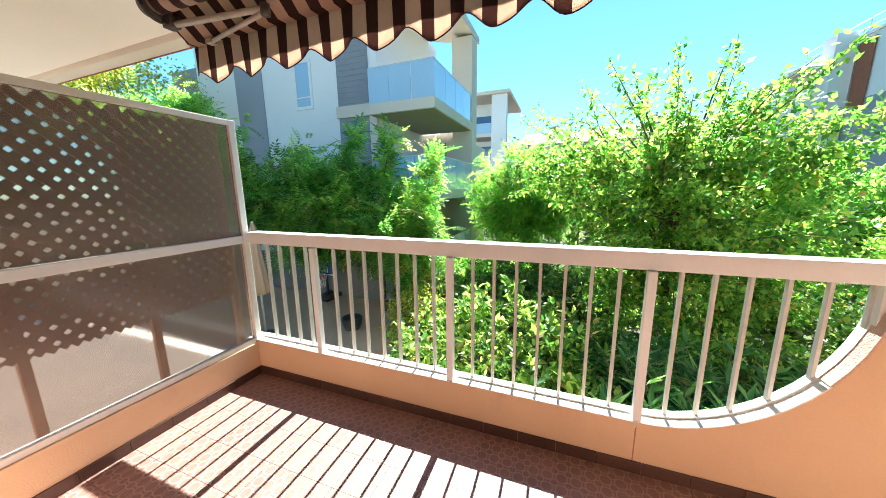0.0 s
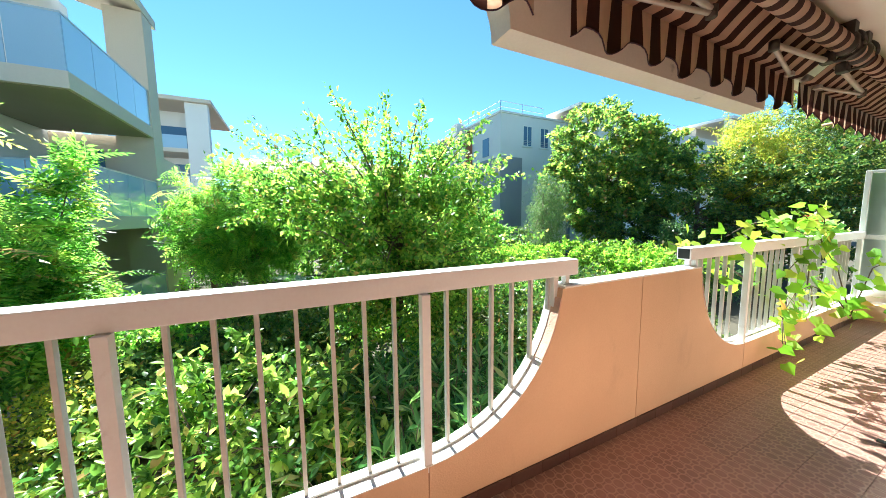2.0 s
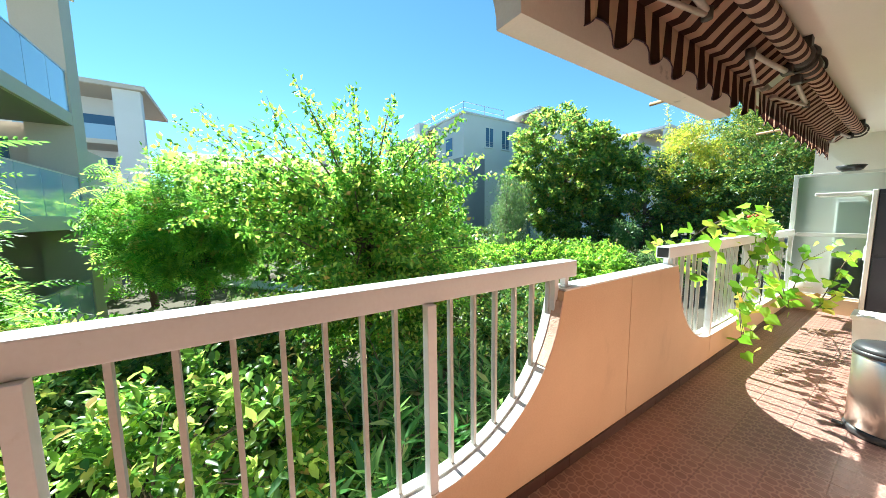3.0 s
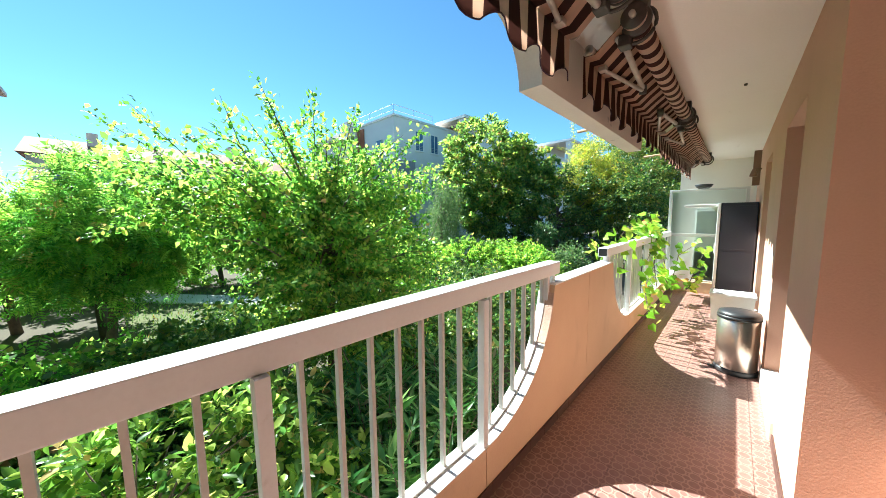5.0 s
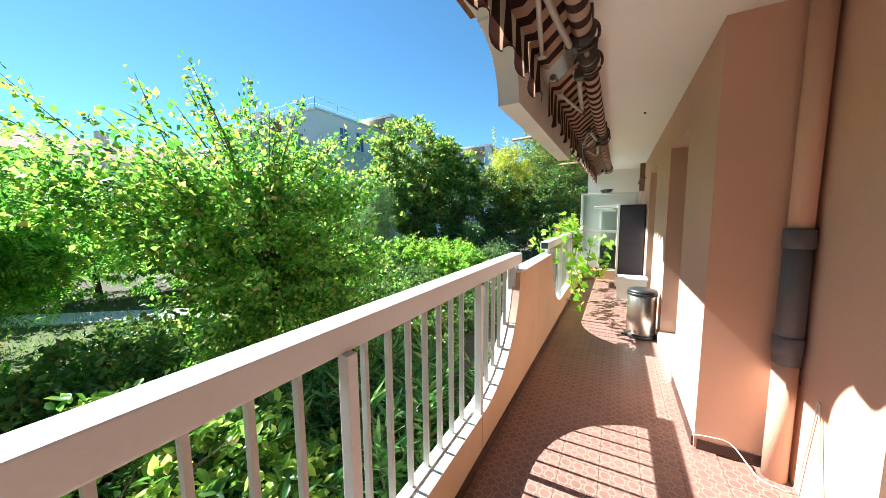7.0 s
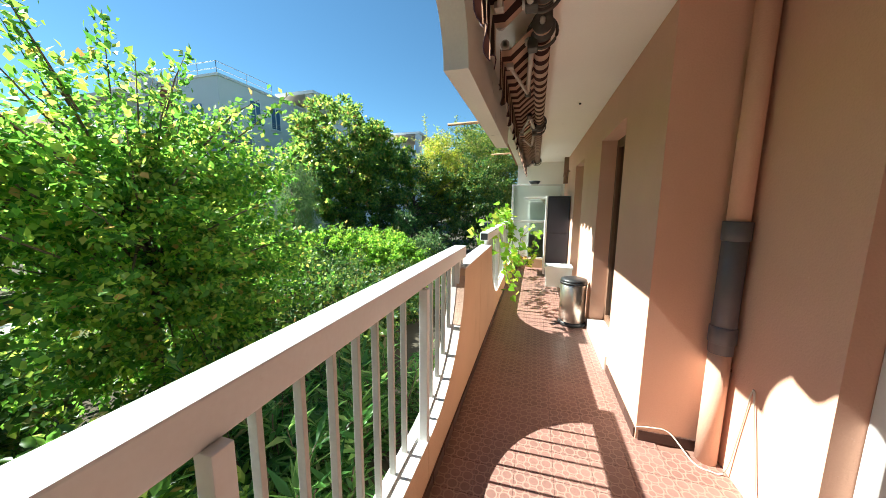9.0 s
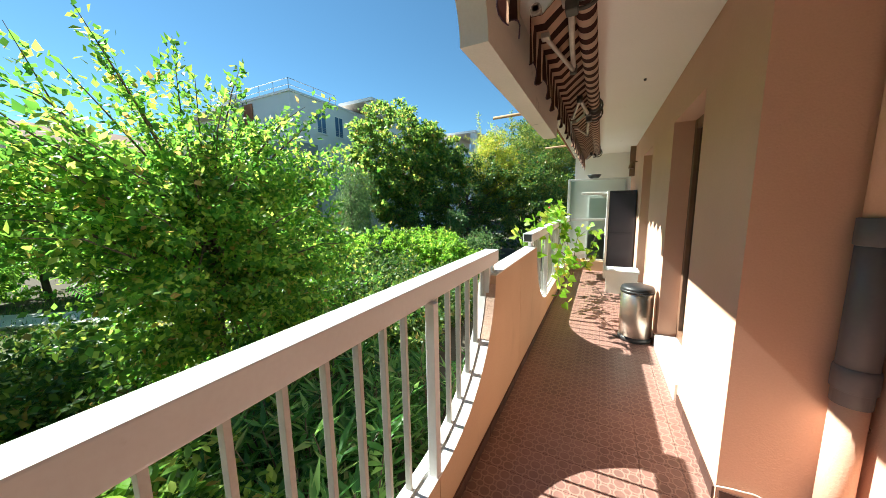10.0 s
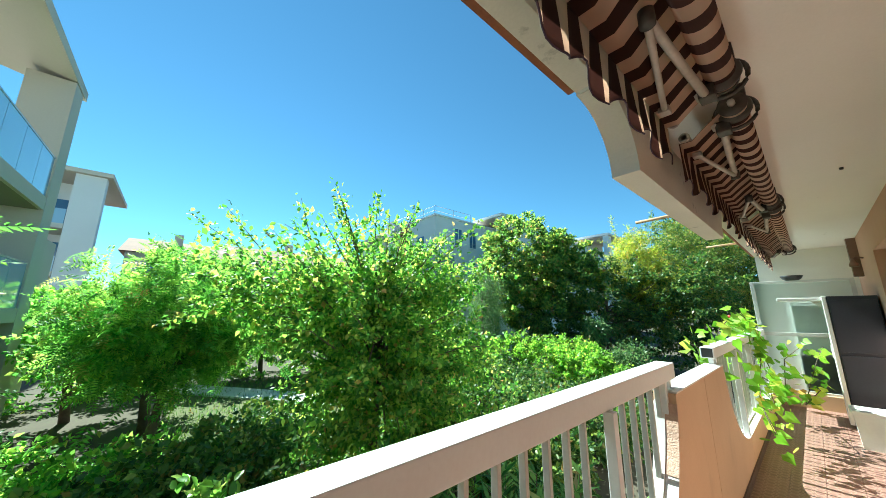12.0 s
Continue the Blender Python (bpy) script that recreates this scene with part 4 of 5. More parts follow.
# ---- vine on the far railing ----
vine = thing("grape_vine", "leafy green vine climbing over the far railing", "vine")
vine.location = (0.10, 7.4, 0.0)
rng = np.random.default_rng(5)
vp, vd = [], []
stems = (
    [(0.16, 7.5, 0.2), (0.10, 7.2, 0.45), (0.05, 6.7, 0.6), (0.06, 6.3, 0.58), (0.08, 5.95, 0.42), (0.18, 5.75, 0.20)],
    [(0.16, 7.5, 0.2), (0.06, 7.4, 0.7), (0.0, 7.1, 1.0), (-0.04, 6.5, 1.16), (-0.06, 6.0, 1.22)],
    [(0.05, 6.6, 0.62), (0.10, 6.4, 0.85), (0.08, 6.2, 0.90), (0.08, 6.0, 0.82)],
    [(0.16, 7.5, 0.2), (0.20, 7.9, 0.7), (0.36, 8.2, 0.85), (0.52, 8.2, 0.75)],
    [(0.3, 8.3, 0.05), (0.42, 8.25, 0.45), (0.50, 8.1, 0.7), (0.58, 8.0, 0.9)],
    [(0.3, 8.3, 0.05), (0.5, 8.1, 0.35), (0.58, 7.95, 0.5)],
    [(0.0, 7.1, 1.0), (-0.05, 7.3, 1.25), (-0.08, 7.1, 1.36)],
    [(-0.1, 6.0, 0.6), (-0.14, 5.4, 0.9), (-0.16, 4.9, 1.05), (-0.15, 4.6, 1.10)],
    [(0.06, 6.1, 0.55), (0.10, 5.9, 0.35), (0.16, 5.75, 0.22)],
    [(-0.04, 6.5, 1.14), (-0.07, 5.9, 1.26), (-0.08, 5.5, 1.20), (-0.06, 5.2, 1.14)],
    [(0.0, 7.1, 1.0), (0.03, 6.8, 1.15), (0.02, 6.5, 1.28), (0.0, 6.3, 1.34)],
    [(0.05, 6.7, 0.6), (0.12, 6.5, 0.45), (0.16, 6.2, 0.34)],
)
for s in stems:
    q = [Vector(p) - vine.location for p in s]
    part("stem", add_tube(bmesh.new(), q, [0.007 - 0.004 * i / (len(q) - 1) for i in range(len(q))], 5), M_BARK, vine, smooth=True)
    for a, b in zip(q, q[1:]):
        for _ in range(int((b - a).length * 25)):
            c = a.lerp(b, rng.random())
            vp.append(tuple(c + Vector(rng.normal(size=3) * np.array([0.05, 0.07, 0.07]))))
            vd.append((rng.normal() * 0.8 + 0.5, rng.normal() * 0.8 - 0.3, -0.5 + rng.normal() * 0.5))
VLEAF = np.array([(0, 0, 0), (0.3, -0.08, 0.02), (0.5, 0.3, 0.03), (0.3, 0.55, 0.0), (0, 1, -0.06), (-0.3, 0.55, 0.0), (-0.5, 0.3, 0.03), (-0.3, -0.08, 0.02), (0, 0.4, -0.05)])
VFACES = np.array([(0, 1, 8), (1, 2, 8), (2, 3, 8), (3, 4, 8), (4, 5, 8), (5, 6, 8), (6, 7, 8), (7, 0, 8)])
leaves("foliage", np.array(vp), np.array(vd), 0.07 + 0.06 * rng.random(len(vp)), L_VINE, vine, VLEAF, VFACES, rng, 0.3)

ger = thing("geranium", "red flowering geranium in a trough outside the railing", "potted plant")
ger.location = (-0.24, 8.0, 0.88)
part("trough", prism([(-0.07, 0.0), (0.07, 0.0), (0.09, 0.15), (-0.09, 0.15)], -0.30, 0.30, "y"), M_TERRA, ger, "terracotta trough")
gp = rng.normal(size=(420, 3)) * np.array([0.07, 0.17, 0.05]) + np.array([0, 0, 0.22])
leaves("foliage", gp, rng.normal(size=gp.shape), 0.05 + 0.03 * rng.random(len(gp)), L_SHRUB, ger, VLEAF, VFACES, rng, 0.4)
for i in range(9):
    c = (rng.normal() * 0.06, rng.normal() * 0.2, 0.33 + rng.random() * 0.08)
    b = bmesh.new()
    bmesh.ops.create_icosphere(b, subdivisions=2, radius=0.022)
    for v in b.verts:
        v.co = v.co * (1 + 0.35 * noise.noise(v.co * 60 + Vector(c) * 9)) + Vector(c)
    add_tube(b, [(c[0], c[1], 0.2), c], 0.003, 4)
    part("flower", b, M_RED, ger)
part("hanger", box(0.07, 0.16, -0.012, 0.012, 0.03, 0.05, 0.002), M_BRACKET, ger, "metal hanger")

# ---- garden ground ----
G = -1.6


def ground_mesh():
    bm = bmesh.new()
    xs = [-900, -300, -120, -60, -40] + [-30 + i * 1.0 for i in range(30)] + [1.8, 60, 300, 900]
    ys = [-900, -300, -80, -40] + [-24 + i * 1.5 for i in range(48)] + [60, 120, 300, 900]
    grid = [[bm.verts.new((x, y, G + (0.07 * noise.noise(Vector((x * 0.3, y * 0.3, 0))) if -31 < x < 0 and -25 < y < 50 else 0))) for y in ys] for x in xs]
    for a, b in zip(grid, grid[1:]):
        for i in range(len(ys) - 1):
            bm.faces.new((a[i], b[i], b[i + 1], a[i + 1]))
    return bm


structure("ground", ground_mesh(), M_SOIL, "dark garden earth and worn grass", "ground", smooth=True)
structure("lawn", box(-15.0, -6.0, 1.4, 8.0, G - 0.1, G + 0.10, 0.03), M_LAWN, "dry patchy lawn between the trees", "lawn")
path = structure("path", box(-4.5, 4.5, -0.55, 0.55, 0, 0.16, 0.03), M_KERB, "pale concrete garden path", "path")
path.location, path.rotation_euler = (-12.2, 4.0, G), (0, 0, radians(36))
structure("patio", box(-5.2, -0.2, -9.0, -0.1, G - 0.1, G + 0.09, 0.02), M_PAVE, "brown paved patio below the balcony", "patio")
structure("wall_garden", box(-5.5, -5.22, -10.0, -2.3, G, -0.44, 0.02), M_FENCE, "grey garden wall round the patio", "garden wall")
structure("wall_planter", box(-5.75, -5.45, -2.26, 0.6, G, -0.74, 0.03), M_STONE, "low pale weathered stone planter wall", "garden wall")
structure("wall_base", box(-0.12, 1.8, -10, 14, G - 0.1, -0.24), M_BEAM, "rendered base of the house below the balcony", "wall")

rng = np.random.default_rng(44)
gx = np.stack([rng.uniform(-15, -6, 5000), rng.uniform(1.4, 8, 5000), np.full(5000, G + 0.1)], 1)
gd = rng.normal(size=gx.shape) * 0.4 + np.array([0, 0, 1.0])
tagged(leaves("grass", gx, gd, 0.06 + 0.1 * rng.random(5000), L_DARK, None, BLADE, BLADE_FACES, rng, 0.2), "thin dry grass on the lawn", "grass", kind="stuff")

hoop = thing("basketball_hoop", "small basketball hoop with a dark board on the patio", "basketball hoop")
hoop.location = (-4.9, -3.75, G + 0.09)
part("pole", add_tube(bmesh.new(), [(0, 0, 0), (0, 0, 1.05)], 0.03, 10), M_BLACK, hoop, smooth=True)
part("base", box(-0.3, 0.3, -0.22, 0.22, 0, 0.12, 0.03), M_BLACK, hoop)
part("board", box(0.04, 0.07, -0.32, 0.32, 0.65, 1.10, 0.01), M_WINDARK, hoop, "dark translucent backboard")
for a in ((-0.3, -0.27, 0.68, 1.07), (0.27, 0.3, 0.68, 1.07), (-0.27, 0.27, 1.04, 1.07), (-0.27, 0.27, 0.68, 0.71), (-0.1, -0.08, 0.75, 0.92), (0.08, 0.1, 0.75, 0.92), (-0.08, 0.08, 0.90, 0.92)):
    part("board_line", box(0.0705, 0.074, a[0], a[1], a[2], a[3]), M_WHITEBOX, hoop, "white board line")
bm = bmesh.new()
add_tube(bm, [(0.25 + 0.17 * math.cos(a), 0.17 * math.sin(a), 0.72) for a in (2 * math.pi * i / 20 for i in range(21))], 0.01, 6)
part("rim", bm, M_RED, hoop, "red metal rim", smooth=True)
bm = bmesh.new()
for i in range(12):
    a, b = 2 * math.pi * i / 12, 2 * math.pi * (i + 1) / 12
    for u, v in ((a, b), (b, a)):
        add_tube(bm, [(0.25 + 0.17 * math.cos(u), 0.17 * math.sin(u), 0.71), (0.25 + 0.10 * math.cos(v), 0.10 * math.sin(v), 0.38)], 0.004, 4)
part("net", bm, M_WHITEBOX, hoop, "white rope net")

par = thing("closed_parasol", "closed beige garden parasol on the patio", "parasol")
par.location = (-2.6, -3.35, G + 0.09)
part("pole", add_tube(bmesh.new(), [(0, 0, 0), (0, 0, 2.35)], 0.02, 8), M_BAR, par, smooth=True)
bm = lathe([(0.02, 2.32), (0.05, 2.2), (0.085, 1.7), (0.13, 1.2), (0.16, 0.95), (0.10, 0.9)], 24)
for v in bm.verts:
    a = math.atan2(v.co.y, v.co.x)
    k = 1 + 0.28 * math.sin(a * 6)
    v.co.x *= k
    v.co.y *= k
part("canopy", bm, M_PAVE, par, "folded beige canopy", smooth=True)
part("foot", lathe([(0.24, 0.0), (0.24, 0.05), (0.05, 0.10)], 20), M_BLACK, par)
pot = thing("garden_pot", "dark round pot on the patio", "pot")
pot.location = (-3.5, -1.9, G + 0.09)
part("vessel", lathe([(0.14, 0), (0.2, 0.12), (0.22, 0.24), (0.2, 0.26), (0.17, 0.2)], 20), M_BLACK, pot, smooth=True)

for x, y, r in ((-4.9, -0.25, 0.13), (-4.75, 0.15, 0.12)):
    white_pot = thing("plant_pot", "white plastic plant pot with a leafy green plant", "plant pot")
    white_pot.location = (x, y, G)
    part("stand", lathe([(r * 0.7, -0.01), (r * 0.8, 0.25), (r * 0.6, 0.30)], 18), M_FENCE, white_pot, "grey stone block under the pot", smooth=True)
    part("vessel", lathe([(r * 0.75, 0.30), (r, 0.52), (r * 1.06, 0.53), (r * 1.06, 0.56), (r * 0.9, 0.56), (r * 0.88, 0.50)], 22), M_WHITEBOX, white_pot, "white plastic pot", smooth=True)
    pr = np.random.default_rng(int(100 * r))
    pp = pr.normal(size=(260, 3)) * np.array([0.10, 0.10, 0.08]) + np.array([0, 0, 0.70])
    leaves("foliage", pp, pr.normal(size=pp.shape) + np.array([0, 0, 0.4]), 0.06 + 0.05 * pr.random(260), L_SHRUB, white_pot, LANCE, LANCE_FACES, pr, 0.5)

# ---- trees and shrubs ----
plum_shoots = [[(-4.2, 2.9, 1.3), (-4.4, 2.2, 2.1), (-4.5, 1.62, 2.8)], [(-4.0, 3.0, 1.5), (-3.85, 2.6, 2.3), (-3.74, 2.38, 2.88)],
               [(-3.8, 3.5, 1.6), (-3.7, 3.5, 2.5), (-3.6, 3.46, 3.2)], [(-4.3, 2.6, 1.5), (-4.9, 1.9, 2.3), (-5.2, 1.3, 2.75)],
               [(-3.7, 3.9, 1.6), (-3.6, 4.0, 2.4), (-3.5, 4.05, 2.95)], [(-4.3, 2.4, 1.7), (-4.8, 1.6, 2.0), (-5.3, 0.9, 2.3)],
               [(-4.3, 2.4, 1.5), (-4.6, 1.9, 1.8), (-4.9, 1.3, 1.85)]]
shoot_rng = random.Random(8)
for k in range(52):
    a, e = shoot_rng.uniform(0, 6.283), shoot_rng.uniform(0.15, 1.25)
    d = Vector((math.cos(a) * math.cos(e), 1.1 * math.sin(a) * math.cos(e), math.sin(e)))
    c0 = Vector((-3.75, 3.65, shoot_rng.uniform(0.4, 1.5)))
    ln = shoot_rng.uniform(1.15, 1.75)
    p1, p2 = c0 + d * 0.6 * ln, c0 + d * 0.9 * ln + Vector((0, 0, 0.05))
    p3 = c0 + d * 1.15 * ln + Vector((0, 0, shoot_rng.uniform(-0.15, 0.15)))
    plum_shoots.append([tuple(p1), tuple(p2), tuple(p3)])
plant("plum_tree", "bright green plum tree with long upright shoots", "tree", (-3.9, 3.7, G),
      [(-3.8, 3.7, 0.7, 0.80, 1.05, 0.9), (-3.7, 3.9, 1.35, 0.70, 0.95, 0.7), (-4.1, 2.9, 1.4, 0.65, 0.7, 0.5), (-3.5, 4.55, 0.7, 0.60, 0.6, 0.8), (-3.6, 3.9, -0.4, 0.75, 0.95, 0.8), (-3.7, 3.9, 0.0, 0.75, 1.0, 0.9), (-3.8, 3.2, 1.95, 0.5, 0.7, 0.35), (-3.5, 4.2, 1.85, 0.5, 0.6, 0.4), (-4.4, 2.2, 1.55, 0.6, 0.6, 0.3)],
      600, 76, 0.17, 0.078, L_TREE, 11, trunk=0.075, limbs=60, shell=0.3, twig=0.65, flat=0.6, top=(-3.8, 3.7, 1.4), shoots=plum_shoots)
plant("round_tree", "light green round-headed garden tree", "tree", (-6.4, 1.28, G),
      [(-6.4, 1.35, 1.50, 0.85, 1.2, 0.80), (-6.3, 0.75, 1.0, 0.6, 0.65, 0.65), (-6.6, 2.1, 1.1, 0.7, 0.9, 0.70), (-6.3, 1.2, 0.75, 0.6, 0.9, 0.5)],
      330, 14, 0.15, 0.27, L_SHRUB, 12, trunk=0.09, limbs=26, shell=0.5, shape=PINNATE, faces=PINNATE_FACES, flat=0.6, top=(-6.4, 1.25, 1.3))
plant("garden_tree", "green leafy tree beside the lawn", "tree", (-9.6, 1.1, G),
      [(-9.6, 1.1, 1.0, 1.5, 1.3, 1.0), (-9.0, 0.5, 0.7, 1.0, 0.9, 0.8)], 240, 70, 0.18, 0.09, L_SHRUB, 13, trunk=0.12, limbs=18, shell=0.4, twig=0.4, top=(-9.6, 1.1, 1.3))
plant("albizia_shrub", "large feathery green shrub below the balcony", "shrub", (-4.6, -1.8, G),
      [(-4.8, -1.35, 0.55, 0.9, 0.6, 0.9), (-5.0, -2.4, 0.75, 1.0, 1.1, 1.0), (-4.6, -3.8, 1.0, 1.1, 1.3, 1.15), (-4.7, -1.0, 0.1, 0.6, 0.4, 0.6)],
      430, 13, 0.20, 0.42, L_SHRUB, 14, trunk=0.07, limbs=30, shell=0.55, top=(-4.9, -1.7, 0.9), shape=PINNATE, faces=PINNATE_FACES, flat=0.8,
      shoots=([(-4.9, -0.8, 1.0), (-4.9, -0.6, 1.8), (-4.9, -0.5, 2.25)], [(-5.0, -1.9, 1.6), (-4.8, -1.6, 2.3), (-4.7, -1.5, 2.6)], [(-5.0, -3.0, 1.5), (-4.9, -2.7, 2.4), (-4.8, -2.4, 2.7)]))
plant("tall_shrub", "bright green tall shrub beside the screen", "shrub", (-3.2, -4.6, G),
      [(-3.0, -4.9, 1.3, 0.8, 0.8, 1.1), (-3.1, -6.0, 2.2, 0.9, 0.9, 1.2)], 300, 14, 0.19, 0.38, L_SHRUB, 15, trunk=0.08, limbs=18, shell=0.45, shape=PINNATE, faces=PINNATE_FACES, flat=0.6, top=(-3.3, -4.7, 1.9))
plant("autumn_tree", "tall yellow-green tree behind the next balcony", "tree", (-5.0, -11.6, G),
      [(-5.0, -11.6, 4.6, 2.0, 2.2, 1.9), (-3.6, -12.6, 4.8, 2.2, 2.2, 2.0)], 230, 60, 0.24, 0.11, L_BAMBOO, 16, trunk=0.16, limbs=20, shell=0.4, top=(-5.0, -11.6, 4.2))
plant("laurel_bush", "glossy spotted laurel bush under the railing", "bush", (-2.0, 1.35, G),
      [(-2.0, 1.6, -0.64, 0.85, 0.95, 0.8), (-1.75, 2.1, -0.78, 0.65, 0.6, 0.7), (-2.2, 0.7, -0.88, 0.7, 0.75, 0.62)],
      500, 15, 0.075, 0.102, L_LAUREL, 17, twig=0.20, trunk=0.05, limbs=26, shell=0.62, droop=0.1, flat=0.75, shape=LANCE, faces=LANCE_FACES, top=(-2.0, 1.3, -0.7))
plant("olive_shrub", "small yellowish shrub on the patio edge", "shrub", (-3.4, -0.3, G),
      [(-3.4, -0.3, -1.0, 0.6, 0.6, 0.55)], 130, 40, 0.09, 0.05, L_BAMBOO, 18, trunk=0.03, limbs=8, shell=0.5, top=(-3.4, -0.3, -0.9))


def strap_clump(x, y, n, seed, ln):
    """Upright canes with whorls of narrow leaves, denser towards the tips."""
    r = np.random.default_rng(seed)
    c = thing("narrow_leaf_plant", "clump of upright canes with long narrow green leaves", "plant", "narrow-leaved plants under the railing")
    c.location = (x, y, G)
    s = bmesh.new()
    lp, ld = [], []
    for k in range(n):
        a, lean = r.normal(size=2) * 0.14, r.normal(size=2) * 0.28
        h = ln * (0.65 + 0.5 * r.random())
        tip = np.array([a[0] * 2 + lean[0], a[1] * 2 + lean[1], h])
        base = np.array([a[0], a[1], -0.02])
        add_tube(s, [tuple(base), tuple((base + tip) / 2 + np.array([0, 0, 0.05])), tuple(tip)], [0.011, 0.008, 0.004], 5)
        for q in np.linspace(0.28, 1.0, 11):
            at = base + (tip - base) * q
            for w in range(4):
                ang = r.random() * 6.283
                lp.append(at + r.normal(size=3) * 0.012)
                ld.append((math.cos(ang), math.sin(ang), 0.35 + 0.9 * q * r.random()))
    lp = np.array(lp)
    leaves("foliage", lp, np.array(ld), 0.15 + 0.13 * r.random(len(lp)), L_STRAP, c, BLADE, BLADE_FACES, r, 0.8)
    part("cane", s, M_BARK, c, smooth=True, kind="stuff")
    return c


for i, (x, y) in enumerate(((-1.7, 3.1), (-1.3, 3.5), (-2.1, 3.5), (-1.6, 4.0), (-1.1, 2.9), (-1.1, 4.3))):
    strap_clump(x, y, 24, 60 + i, 1.2)

for i, (x, y, rx, ry, h, m) in enumerate(((-4.6, 5.4, 1.3, 1.4, 1.3, L_DARK), (-4.2, 7.4, 1.4, 1.6, 1.2, L_DARK), (-6.0, 9.4, 1.7, 1.6, 1.3, L_DARK), (-3.2, 9.2, 1.1, 1.6, 1.0, L_DARK), (-4.7, 1.9, 1.0, 1.1, 1.2, L_DARK), (-4.3, 0.4, 0.9, 1.0, 0.95, L_DARK), (-5.6, 0.6, 1.1, 1.2, 1.0, L_SHRUB), (-6.2, 2.7, 1.1, 0.9, 0.95, L_DARK), (-7.4, 3.4, 0.9, 0.8, 0.7, L_DARK), (-2.9, 2.6, 0.7, 0.8, 0.8, L_DARK), (-6.2, -0.9, 1.0, 1.2, 1.3, L_SHRUB), (-3.0, 6.3, 0.8, 1.0, 0.75, L_DARK))):
    plant("dark_shrub", "dense dark green garden shrub", "shrub", (x, y, G), [(x, y, G + h * 0.55, rx, ry, h * 0.62), (x + 0.4 * rx, y - 0.4 * ry, G + h * 0.5, rx * 0.7, ry * 0.6, h * 0.5)],
          320, 27, 0.12, 0.10, m, 80 + i, trunk=0.04, limbs=10, shell=0.5, twig=0.3, top=(x, y, G + h * 0.5), group="garden shrubs")
for i, (x, y, rx, ry, top) in enumerate(((-7.6, 12.2, 1.9, 1.5, 0.15), (-6.6, 14.2, 1.8, 1.6, 0.1), (-5.2, 13.2, 1.2, 1.2, -0.25), (-9.2, 10.6, 1.6, 1.4, -0.05))):
    plant("clipped_hedge", "bright green rounded hedge bush", "hedge", (x, y, G), [(x, y, (G + top) / 2, rx, ry, (top - G) / 2 * 1.1)],
          440, 34, 0.11, 0.105, L_HEDGE, 100 + i, trunk=0.05, limbs=10, shell=0.7, twig=0.32, top=(x, y, G + 0.8), group="bright hedge bushes")
plant("silver_bush", "grey-green bush in front of the dark trees", "bush", (-4.2, 14.5, G), [(-4.2, 14.5, -0.7, 0.8, 0.9, 0.9)], 150, 40, 0.12, 0.10, L_WILLOW, 110, trunk=0.04, limbs=8, top=(-4.2, 14.5, -0.6))
plant("magnolia_tree", "large dark glossy-leaved tree with a dense round crown", "tree", (-10.4, 17.8, G),
      [(-10.6, 17.6, 4.6, 2.6, 2.5, 2.5), (-9.4, 18.8, 3.2, 2.3, 2.3, 2.4), (-11.0, 16.6, 2.8, 2.0, 1.8, 2.0), (-8.6, 19.4, 2.8, 1.7, 1.8, 1.9), (-10.0, 17.4, 1.4, 2.2, 2.2, 1.3)],
      600, 72, 0.28, 0.20, L_MAGNOLIA, 120, trunk=0.20, limbs=34, shell=0.65, flat=0.55, twig=0.55, top=(-10.4, 17.8, 4.0))
plant("dark_tree", "dark evergreen tree in deep shade", "tree", (-6.6, 18.5, G),
      [(-6.6, 18.6, 1.8, 2.0, 2.0, 2.6), (-4.6, 19.5, 1.2, 1.8, 1.8, 2.4), (-3.0, 20.0, 1.5, 1.6, 1.8, 2.6), (-8.4, 16.8, 0.3, 1.5, 1.5, 1.4)], 700, 56, 0.24, 0.14, L_DARK, 121, trunk=0.16, limbs=24, shell=0.5, twig=0.6, top=(-6.4, 18.6, 2.0))
plant("hanging_branch", "pale drooping branch tips in front of the dark trees", "shrub", (-5.7, 15.6, G),
      [(-5.7, 15.4, 0.55, 0.45, 0.5, 0.45)], 60, 40, 0.10, 0.13, L_WILLOW, 122, trunk=0.04, limbs=8, droop=-1.4, top=(-5.7, 15.5, 0.7))
plant("weeping_tree", "grey-green weeping tree by the pale building", "tree", (-9.9, 12.7, G),
      [(-9.9, 13.0, 1.9, 0.8, 0.8, 1.4), (-9.6, 12.6, 0.8, 0.9, 0.8, 1.3), (-10.3, 13.5, 1.4, 0.8, 0.9, 1.5)], 300, 60, 0.16, 0.11, L_WILLOW, 123, trunk=0.10, limbs=18, droop=-1.5, shell=0.5, shape=BLADE, faces=BLADE_FACES, top=(-9.9, 12.7, 2.4))
plant("bamboo_grove", "feathery yellow-green bamboo grove", "bamboo", (-5.6, 21.5, G),
      [(-5.6, 20.4, 3.4, 0.9, 1.2, 2.3), (-5.6, 21.2, 3.0, 1.4, 1.2, 2.2), (-4.6, 19.8, 2.2, 1.3, 1.1, 1.5)],
      800, 46, 0.20, 0.16, L_BAMBOO, 124, trunk=0.05, limbs=30, droop=-0.7, shell=0.6, shape=BLADE, faces=BLADE_FACES, twig=0.6, top=(-5.6, 21.0, 3.0),
      shoots=([(-6.0, 20.2, 4.2), (-6.2, 20.0, 5.6), (-6.25, 19.9, 6.7)], [(-5.6, 20.6, 4.5), (-5.6, 20.4, 6.2)]))
